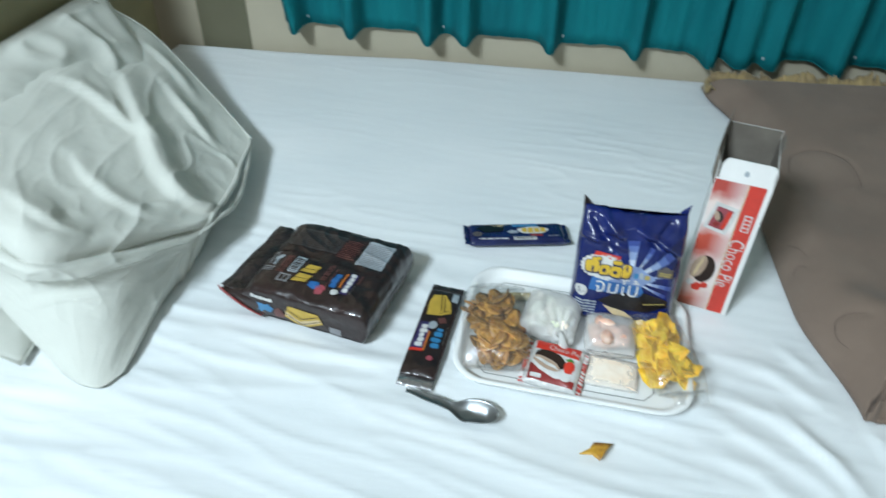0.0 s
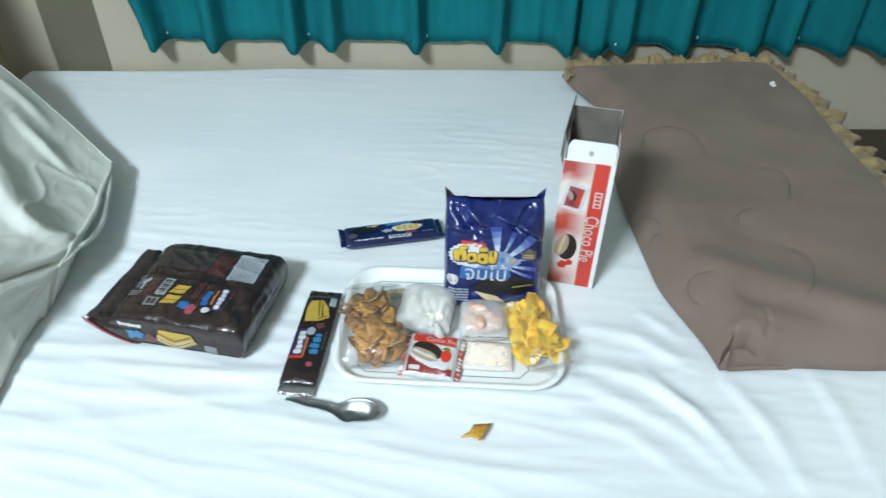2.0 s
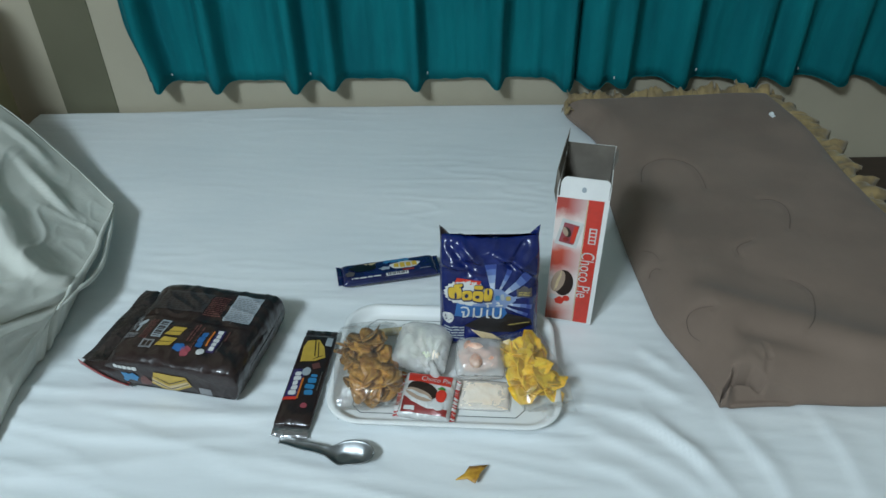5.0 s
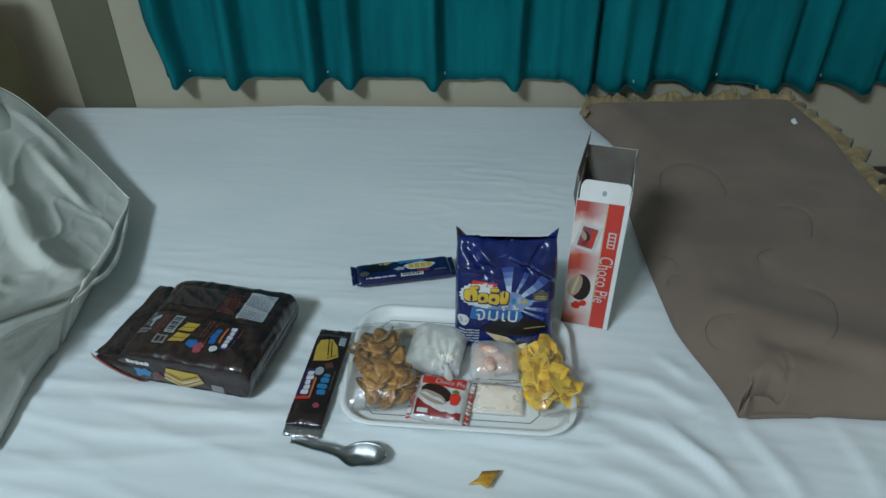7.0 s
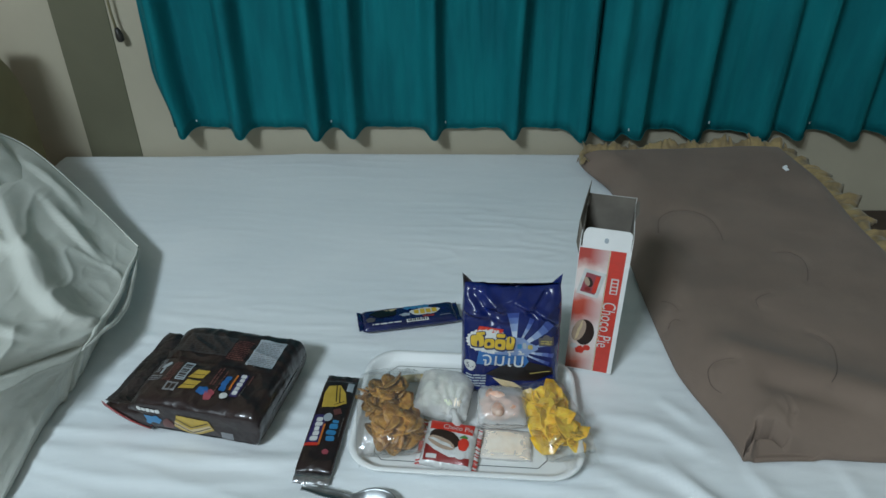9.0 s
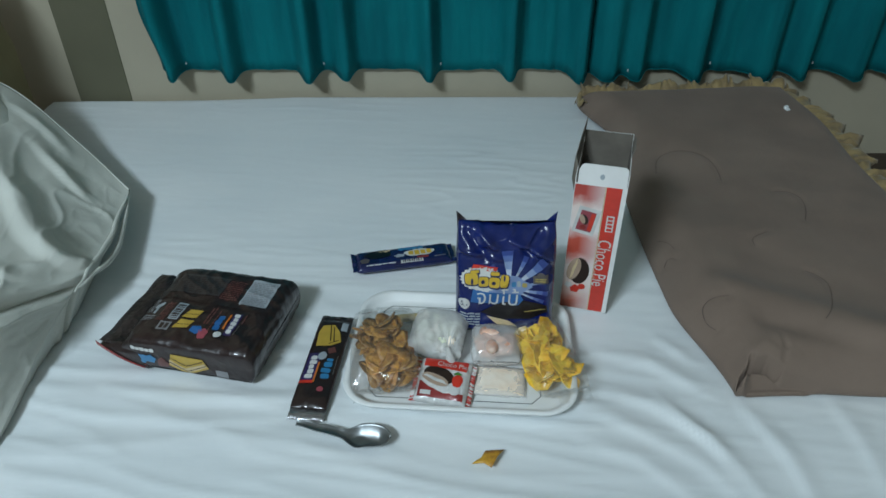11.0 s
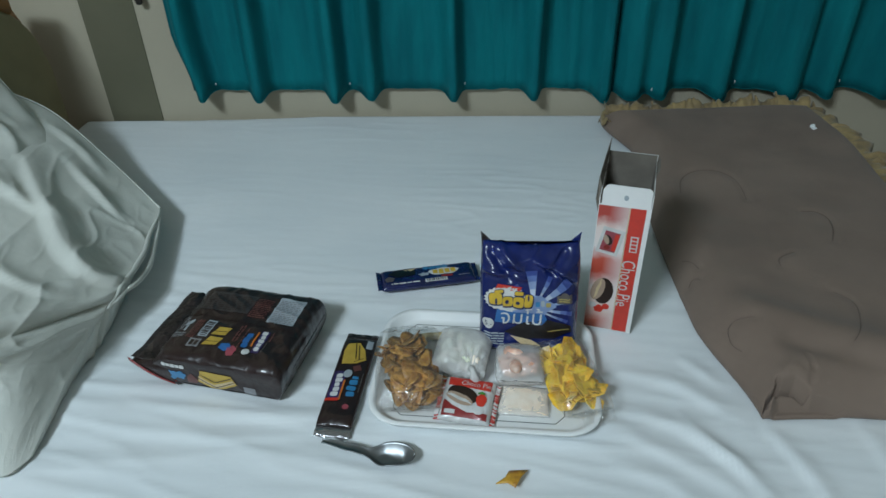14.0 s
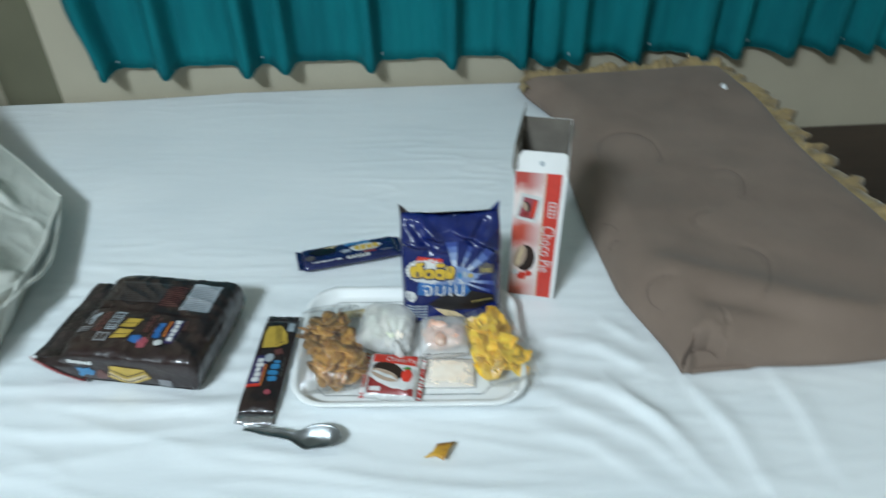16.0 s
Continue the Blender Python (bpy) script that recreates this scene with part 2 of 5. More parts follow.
def fold_height(x, y):
    """Wrinkles of the sheet: long ones across the front, drawn folds by the quilt, faint ones behind."""
    w = 0.35 * nz(x * 1.3, y * 1.7, 3.1)
    near = sstep(1.1, 0.6, y)
    corner = sstep(0.24, 0.40, x) * sstep(1.0, 0.8, y)
    long_ones = ridge(x * 1.6 + w, (y + 0.10 * x) * 15 + 2.2 * w, 0.4) * (0.07 + 0.93 * near)
    fine_ones = ridge(x * 4.5 + 3, (y + 0.16 * x + 0.05 * w) * 34, 1.7) * (0.08 + 0.92 * near)
    hair = ridge(x * 4.2, (y + 0.05 * x) * 27 + w, 6.3) ** 2 * max(0.0, nz(x * 2.3, y * 3.5, 4.0) + 0.22)
    lump = nz(x * 2.2, y * 2.2, 9.0)
    h = 0.0042 * long_ones * (1 - 0.85 * corner) + 0.0024 * fine_ones * (1 - 0.6 * corner) + 0.0027 * hair + 0.002 * lump - 0.0080
    if 0.2 < x < 0.8 and y < 0.85 or x < -0.05 and 0.58 < y < 0.75:
        for pts, amp, wid in SHEET_FOLDS:
            best, along = 9.0, 0.0
            for n, ((xa, ya), (xb, yb)) in enumerate(zip(pts, pts[1:])):
                dx, dy = xb - xa, yb - ya
                k = max(0.0, min(1.0, ((x - xa) * dx + (y - ya) * dy) / (dx * dx + dy * dy)))
                ox, oy = x - xa - k * dx, y - ya - k * dy
                d = math.hypot(ox, oy)
                if d < abs(best):
                    best, along = d * (1 if dx * oy - dy * ox > 0 else -1), (n + k) / (len(pts) - 1)
            q = best / (wid * (1.7 if best > 0 else 0.75))
            h += amp * math.exp(-q * q) * (0.25 + 0.75 * math.sin(math.pi * min(1.0, max(0.0, 0.08 + 0.86 * along))))
    return h


def sheet_z(x, y):
    e = min(x - BX0, BX1 - x, y - BY0, BY1 - y)
    r = 0.035
    drop = 0.0
    if e < r:
        drop = r - math.sqrt(max(0.0, r * r - (r - e) ** 2))
    sag = 0.010 * sstep(1.3, 1.85, y) + 0.012 * sstep(-0.2, -0.8, x) * sstep(1.3, 1.8, y)
    return BED + fold_height(x, y) - drop - sag


bed = thing("bed", pose(0, 0, 0), "wide bed with a low wooden base and a thick mattress", "bed")
part("base", box_bm(BX0 + 0.02, BX1 - 0.02, BY0 + 0.03, BY1 - 0.02, 0.0, 0.2, 0.01), M_DARKWOOD, bed)
part("mattress", box_bm(BX0 + 0.006, BX1 - 0.006, BY0 + 0.006, BY1 - 0.006, 0.2, 0.455, 0.02), M_CASE, bed)


def sheet_point(u, v):
    x, y = BX0 + u * (BX1 - BX0), BY0 + v * (BY1 - BY0)
    return (x, y, sheet_z(x, y))


v_, f_ = sheet_grid(sheet_point, 340, 300)
NB = len(v_)
cols = 341
rim = [i for i in range(cols)] + [j * cols + 340 for j in range(1, 301)] + [300 * cols + i for i in range(339, -1, -1)] + [j * cols for j in range(299, 0, -1)]
v_ += [(v_[i][0], v_[i][1], 0.23) for i in rim]
k_ = len(rim)
f_ += [(rim[(i + 1) % k_], rim[i], NB + i, NB + (i + 1) % k_) for i in range(k_)]
tagged(solid("bed_sheet", v_, f_, M_SHEET), "white cotton fitted sheet, creased, covering the mattress", "sheet")

# headboard, padded, with a wooden top rail
head = thing("headboard", pose(-1.068, 0, 0), "cream padded headboard with a varnished wooden top rail", "headboard")


def head_outline(inset, side=None):
    pts = []
    side = inset if side is None else side
    y0, y1, z1, r = 0.02 + side, 1.79 - side, 0.90 - inset, 0.20
    pts += [(y0, 0.1), (y1, 0.1)]
    for k in range(9):
        a = k / 8 * math.pi / 2
        pts.append((y1 - r + r * math.cos(a), z1 - r + r * math.sin(a)))
    for k in range(9):
        a = math.pi / 2 + k / 8 * math.pi / 2
        pts.append((y0 + r + r * math.cos(a), z1 - r + r * math.sin(a)))
    return pts


def slab_x(pts, x0, x1, bevel=0.0):
    bm = bmesh.new()
    a = [bm.verts.new((x0, y, z)) for y, z in pts]
    b = [bm.verts.new((x1, y, z)) for y, z in pts]
    bm.faces.new(a)
    top = bm.faces.new(b[::-1])
    for i in range(len(pts)):
        j = (i + 1) % len(pts)
        bm.faces.new((a[i], b[i], b[j], a[j]))
    if bevel:
        bmesh.ops.bevel(bm, geom=[e for e in top.edges], offset=bevel, segments=3, affect="EDGES", profile=0.6)
    return bm


part("back_board", slab_x(head_outline(0.0), -0.07, -0.02), M_WOOD, head)
part("pad", slab_x(head_outline(0.046, 0.004), -0.02, 0.012, 0.012), M_PAD, head, "cream vinyl padding")
bm = bmesh.new()
loops = [[bm.verts.new((x, y, z)) for y, z in head_outline(ins, 0.004)[7:15]] for ins, x in ((0.0, -0.019), (-0.002, 0.008), (0.004, 0.018), (0.040, 0.018), (0.047, 0.010), (0.047, -0.019))]
for la, lb in zip(loops, loops[1:]):
    for i in range(len(la) - 1):
        bm.faces.new((la[i], la[i + 1], lb[i + 1], lb[i]))
part("top_rail", bm, M_WOOD, head, "varnished orange-brown wooden rail", smooth=True)

# ---- curtains ----
def curtain(name, x0, x1, peaks, seed, left_flare, label, back=0.0):
    zb, zt = 0.556, 2.05

    def f(u, v):
        x = x0 + u * (x1 - x0)
        k = (zt - (zt - zb) * (1 - v) - zb) / (zt - zb)
        drift = 0.012 * nz(x * 3, k * 3, seed) * (0.3 + k)
        x2 = x + drift
        y = WALL_Y - 0.022 - back
        tip = 0.0
        for px, w, h in peaks:
            d = (x2 - px + 0.012 * k * math.sin(px * 40)) / w
            bump = math.exp(-abs(d) ** 2.6 * (1.0 if d < 0 else 3.2))
            y -= 1.1 * h * (0.93 + 0.25 * k) * bump
            tip = max(tip, bump)
        y -= 0.007 * nz(x2 * 17, k * 2.0, seed + 3) + 0.0032 * nz(x2 * 46 + k * 2, k * 2.5, seed + 6) + 0.002 * ridge(x2 * 30 + k * 3, k * 5, seed + 8)
        hem = 0.003 * nz(x * 40, 0.5, seed) + 0.005 * nz(x * 5, 2.0, seed) - 0.015 * tip ** 3 + 0.005
        z = zb + hem * (1 - k) + k * (zt - zb)
        xf = x + left_flare * (1 - sstep(0.0, 0.16, u)) * sstep(0.12, 0.0, k)
        return (xf, y, z)

    ob = thing(name, pose(0, 0, 0), label, "curtain", "curtains at the window")
    v, q = sheet_grid(f, 360, 46)
    c = solid("cloth", v, q, M_CURTAIN, ob)
    md = c.modifiers.new("thickness", "SOLIDIFY")
    md.thickness = 0.002
    # folded hem at the foot
    hem_pts = [f(i / 360, 0) for i in range(361)]
    part("hem", tube_along([(x, y, z + 0.001) for x, y, z in hem_pts], 0.0014, 5), M_CURTAIN, ob, smooth=True)
    rng = random.Random(seed)
    for px, w, h in peaks[::2]:
        i = min(360, max(0, int((px + w * 1.1 - x0) / (x1 - x0) * 360)))
        x, y, z = f(i / 360, 0.012)
        part("thread_tuft", box_bm(x - 0.0012, x + 0.0012, y - 0.004, y - 0.002, z, z + 0.003 + 0.004 * rng.random()), M_SHEET, ob, "loose white thread")
    return ob


curtain("curtain", -0.722, 0.545, [(-0.673, 0.032, 0.06), (-0.486, 0.034, 0.058), (-0.271, 0.034, 0.06), (-0.170, 0.036, 0.055), (0.061, 0.03, 0.06), (0.285, 0.03, 0.06), (0.478, 0.035, 0.066)], 11, 0.03,
        "teal cloth curtain hanging in soft folds over the wall")
curtain("curtain", 0.50, 2.25, [(0.555, 0.05, 0.05), (0.632, 0.045, 0.05), (0.797, 0.045, 0.055), (0.99, 0.05, 0.05), (1.09, 0.04, 0.05), (1.245, 0.05, 0.052), (1.37, 0.04, 0.05), (1.475, 0.04, 0.05), (1.56, 0.05, 0.05), (1.74, 0.04, 0.05), (1.93, 0.05, 0.05), (2.1, 0.04, 0.05)], 23, 0.0,
        "teal cloth curtain with narrow folds beside its pair", 0.006)
rod = thing("curtain_rod", pose(0, 0, 0), "slim metal curtain rod on the wall", "curtain rod")
part("rail", tube_along([(-0.8, WALL_Y - 0.05, 2.06), (2.35, WALL_Y - 0.05, 2.06)], 0.012, 10), M_STEEL, rod, smooth=True)
for bx in (-0.78, 0.8, 2.33):
    part("bracket", box_bm(bx - 0.01, bx + 0.01, WALL_Y - 0.06, WALL_Y, 2.05, 2.075, 0.002), M_STEEL, rod)

# ---- pillows ----
def quad_pillow(name, A, B, C, D, bulge, depth, seed, crease, label, group="pillows", puff=0.5):
    """A soft pillow between four corners (in order round), bulging along its normal; depth is how far its underside hangs."""
    A, B, C, D = (Vector(p) for p in (A, B, C, D))
    nrm = ((C - A).cross(D - B)).normalized()
    if nrm.z < 0:
        nrm = -nrm

    def base(u, v):
        return A * (1 - u) * (1 - v) + B * u * (1 - v) + C * u * v + D * (1 - u) * v

    def prof(u, v):
        return ((1 - abs(2 * u - 1) ** 2.6) * (1 - abs(2 * v - 1) ** 2.6)) ** puff

    def top(u, v):
        p = base(u, v)
        h = bulge * prof(u, v)
        e = min(u, v, 1 - u, 1 - v)
        r = crease(u, v) + 0.006 * nz(u * 5, v * 5, seed) + 0.004 * ridge(u * 3 + 0.8 * v, v * 9, seed + 2)
        # the sides draw in a little between the corners
        c = base(0.5, 0.5)
        pull = 0.05 * (math.sin(math.pi * u) * abs(2 * v - 1) ** 3 + math.sin(math.pi * v) * abs(2 * u - 1) ** 3)
        p = p.lerp(c, pull * 0.6)
        return p + nrm * (h + r * sstep(0.0, 0.12, e))

    def under(u, v):
        p = base(u, v)
        q = top(u, v) - nrm * (bulge * prof(u, v))
        e = min(u, v, 1 - u, 1 - v)
        q = q - nrm * (depth * prof(u, v))
        return Vector((q.x, q.y, max(q.z, BED - 0.004)))

    n = 90
    v1, f1 = sheet_grid(top, n, n)
    v2, f2 = sheet_grid(under, n, n)
    k = len(v1)
    f2 = [tuple(k + i for i in q[::-1]) for q in f2]
    ob = thing(name, pose(0, 0, 0), label, "pillow", group)
    me = mesh_of("pillow_case", v1 + v2, f1 + f2, M_CASE)
    bm = bmesh.new()
    bm.from_mesh(me)
    bmesh.ops.remove_doubles(bm, verts=bm.verts, dist=0.0004)
    bpy.data.meshes.remove(me)
    part("pillow_case", bm, M_CASE, ob, smooth=True)
    rim = [top(i / 30, 0) for i in range(30)] + [top(1, i / 30) for i in range(30)] + [top(1 - i / 30, 1) for i in range(30)] + [top(0, 1 - i / 30) for i in range(31)]
    part("seam", tube_along([(p.x, p.y, max(p.z, BED + 0.001)) for p in rim], 0.0016, 6), M_CASE, ob, smooth=True)
    return ob


def net_pillow(name, net, depth, seed, label, crease):
    """A soft pillow over a net of control points (rows from the back to the foot)."""
    P = [[Vector(p) for p in row] for row in net]
    R, C = len(P), len(P[0])

    def cr(a, b, c, d, t):
        return 0.5 * ((2 * b) + (c - a) * t + (2 * a - 5 * b + 4 * c - d) * t * t + (3 * b - a - 3 * c + d) * t ** 3)

    def line(pts, t):
        n = len(pts) - 1
        i = min(n - 1, int(t * n))
        q = t * n - i
        a = pts[i - 1] if i else pts[0] * 2 - pts[1]
        d = pts[i + 2] if i + 2 <= n else pts[n] * 2 - pts[n - 1]
        return cr(a, pts[i], pts[i + 1], d, q)

    def base(u, v):
        return line([line(row, u) for row in P], v)

    def top(u, v):
        p = base(u, v)
        du, dv = base(min(1, u + 0.01), v) - base(max(0, u - 0.01), v), base(u, min(1, v + 0.01)) - base(u, max(0, v - 0.01))
        n = dv.cross(du).normalized()
        e = min(u, 1 - u, v, 1 - v)
        q = p + n * crease(u, v) * sstep(-0.02, 0.05, e)
        return Vector((q.x, q.y, max(q.z, BED + 0.001)))

    def under(u, v):
        p = top(u, v)
        e = min(u, 1 - u, v, 1 - v)
        c = base(0.5, 0.5)
        k = sstep(0.0, 0.10, e)
        return Vector((p.x + (c.x - p.x) * 0.30 * k, p.y + (c.y - p.y) * 0.16 * k, max(BED - 0.004, p.z - depth * k)))

    n = 190
    v1, f1 = sheet_grid(top, n, n)
    v2, f2 = sheet_grid(under, n, n)
    k = len(v1)
    f1 = [q[::-1] for q in f1]
    f2 = [tuple(k + i for i in q) for q in f2]
    ob = thing(name, pose(0, 0, 0), label, "pillow", "pillows")
    me = mesh_of("pillow_case", v1 + v2, f1 + f2, M_CASE)
    bm = bmesh.new()
    bm.from_mesh(me)
    bmesh.ops.remove_doubles(bm, verts=bm.verts, dist=0.0004)
    bpy.data.meshes.remove(me)
    part("pillow_case", bm, M_CASE, ob, smooth=True)
    # doubled hem along the open side, and the seam round the rest
    for off, lo in ((0.0, 0.003), (0.012, -0.013)):
        side = [top(1, i / 40) + Vector((0.004 * nz(i * 0.25, lo * 90), 0.003 * nz(i * 0.22, 3.0 + lo * 90), 0)) for i in range(24)]
        part("hem", tube_along([(p.x + off * math.sin(i / 23 * math.pi), p.y, max(BED + 0.004, p.z + lo * math.sin(i / 23 * math.pi))) for i, p in enumerate(side)],
                               [0.0016 + 0.0036 * math.sin(i / 23 * math.pi) + 0.0006 * nz(i * 0.5, lo * 70) for i in range(24)], 7), M_CASE, ob, smooth=True)
    rim = [top(i / 40, 0) for i in range(41)]
    part("seam", tube_along([(p.x, p.y, p.z) for p in rim], 0.0018, 7), M_CASE, ob, smooth=True)
    return ob


# creases drawn towards the front tip: from, to, height, width
PULLS = [((0.40, 0.145), (0.97, 0.435), 0.016, 0.026), ((0.17, 0.200), (0.63, 0.255), 0.010, 0.018), ((0.41, 0.325), (0.75, 0.445), 0.007, 0.016),
         ((0.37, 0.035), (0.65, 0.050), 0.010, 0.020), ((0.55, 0.090), (0.85, 0.150), 0.009, 0.020), ((0.33, 0.490), (0.41, 0.420), 0.006, 0.025),
         ((0.26, 0.435), (0.51, 0.480), 0.006, 0.022), ((0.10, 0.66), (0.75, 0.62), 0.005, 0.018), ((0.15, 0.80), (0.60, 0.76), 0.003, 0.014)]


def crumple(u, v):
    """Pulls that run to the front tip, hollows between them, and small creases."""
    w = nz(u * 3.5, v * 7, 1.0)
    c = 0.009 * nz(u * 2.2, v * 4.4, 3.0) + 0.005 * nz(u * 5 + v * 3, v * 10, 6.0) + 0.0012 * nz(u * 14, v * 26, 8.0)
    c += 0.0009 * ridge(u * 9 + v * 9, v * 16 - u * 5, 5.2) ** 2
    c -= 0.022 * math.exp(-((u - 0.24) / 0.06) ** 2 - ((v - 0.535) / 0.04) ** 2)
    c += 0.0035 * (ridge(u * 2.6 + 1.5 * v, (2 * v - u) * 2.8 + w, 4.4) ** 2 - 0.2) * (0.4 + 0.9 * u)
    for (ua, va), (ub, vb), h, wd in PULLS:
        du, dv = ub - ua, vb - va
        k = ((u - ua) * du + 4 * (v - va) * dv) / (du * du + 4 * dv * dv)
        kk = min(1.0, max(0.0, k))
        s = (v - va - kk * dv) * 2 - (u - ua - kk * du) * 0.15 + 0.030 * w
        off = max(0.0, abs(k - 0.5) - 0.5) * math.hypot(du, 2 * dv)
        ease = math.sin(math.pi * (0.08 + 0.84 * kk)) ** 0.7
        # steep on one side, soft on the other
        q = s / (wd * (0.65 if s > 0 else 2.4))
        c += 1.35 * h * ease * math.exp(-q * q - (off / 0.05) ** 2)
    c *= (1 - 0.70 * sstep(0.62, 0.92, v)) * (0.55 + 0.45 * sstep(0.0, 0.12, v))
    c += (0.006 + 0.005 * nz(u * 6, 2.0, 5.0)) * math.exp(-((v - 0.488 - 0.012 * nz(u * 5, 7.0)) / 0.024) ** 2)
    c -= 0.015 * math.exp(-((v - 0.548 - 0.012 * nz(u * 5, 7.0)) / 0.025) ** 2) * (0.5 + 0.5 * sstep(0.1, 0.6, u))
    return c


net_pillow("pillow", [
    [(-1.013, 1.467, 0.72), (-0.935, 1.53, 0.63), (-0.749, 1.395, 0.566), (-0.557, 1.2, 0.548)],
    [(-0.936, 1.013, 0.705), (-0.815, 1.039, 0.672), (-0.652, 1.005, 0.632), (-0.520, 1.006, 0.552)],
    [(-0.877, 0.731, 0.7), (-0.655, 0.643, 0.685), (-0.574, 0.729, 0.640), (-0.509, 0.878, 0.568)],
    [(-0.749, 0.639, 0.6), (-0.636, 0.633, 0.6), (-0.564, 0.675, 0.58), (-0.533, 0.782, 0.534)],
    [(-0.606, 0.566, 0.506), (-0.569, 0.553, 0.505), (-0.543, 0.556, 0.504), (-0.528, 0.584, 0.503)]], 0.13, 5.0,
    "rumpled white cotton pillow folded over, leaning on another pillow", crumple)
quad_pillow("pillow", (-1.045, 1.54, 0.725), (-0.76, 1.36, 0.53), (-0.68, 0.575, 0.505), (-1.045, 0.50, 0.74), 0.03, 0.14, 8.0, lambda u, v: 0.013 * ridge(u * 2.2 + v, v * 6, 6.0) + 0.006 * ridge(u * 4 + 1.5 * v, v * 3 + u * 2, 2.0),
            "white cotton pillow lying against the headboard")

# ---- quilt ----
QX0, QX1, QY0, QY1 = 0.492, 1.055, 0.680, 1.735


def quilt_edges(y):
    """Left and right borders of the quilt at y."""
    t = (y - QY0) / (QY1 - QY0)
    left = 0.500 - 0.012 * math.sin(t * 5.0) + 0.035 * sstep(0.2, 0.0, t) + (-0.045) * sstep(0.82, 1.0, t) + 0.015 * math.exp(-((t - 0.75) / 0.1) ** 2)
    right = 1.045 - 0.02 * sstep(0.7, 1.0, t) + 0.01 * math.sin(t * 9)
    return left, right


# curved lines of quilting
STITCHES = [
    [(0.555, 1.262), (0.575, 1.328), (0.611, 1.357), (0.650, 1.349), (0.679, 1.311), (0.683, 1.253), (0.678, 1.215)],
    [(0.766, 1.161), (0.794, 1.160), (0.809, 1.136), (0.802, 1.097), (0.782, 1.054)],
    [(0.694, 1.015), (0.671, 1.003), (0.659, 0.991), (0.657, 0.973)],
    [(0.716, 0.901), (0.731, 0.888), (0.739, 0.865), (0.727, 0.827), (0.700, 0.781), (0.684, 0.763)],
    [(0.557, 0.823), (0.544, 0.828), (0.530, 0.832), (0.521, 0.824), (0.521, 0.800), (0.530, 0.779)],
    [(0.502, 1.030), (0.509, 1.016), (0.514, 1.002), (0.517, 0.982)],
    [(0.496, 0.957), (0.502, 0.967), (0.509, 0.964), (0.513, 0.955)]]


def smooth_line(pts, n=5):
    """A soft curve through the points."""
    out = []
    for i in range(len(pts) - 1):
        a, b, c, d = (pts[max(0, min(len(pts) - 1, i + k))] for k in (-1, 0, 1, 2))
        for j in range(n):
            t = j / n
            out.append(tuple(0.5 * (2 * b[m] + (c[m] - a[m]) * t + (2 * a[m] - 5 * b[m] + 4 * c[m] - d[m]) * t * t + (3 * b[m] - a[m] - 3 * c[m] + d[m]) * t ** 3) for m in (0, 1)))
    return out + [pts[-1]]


STITCHES = [smooth_line(p) for p in STITCHES]
STITCH_AT = np.array([p for line in STITCHES for p in line])


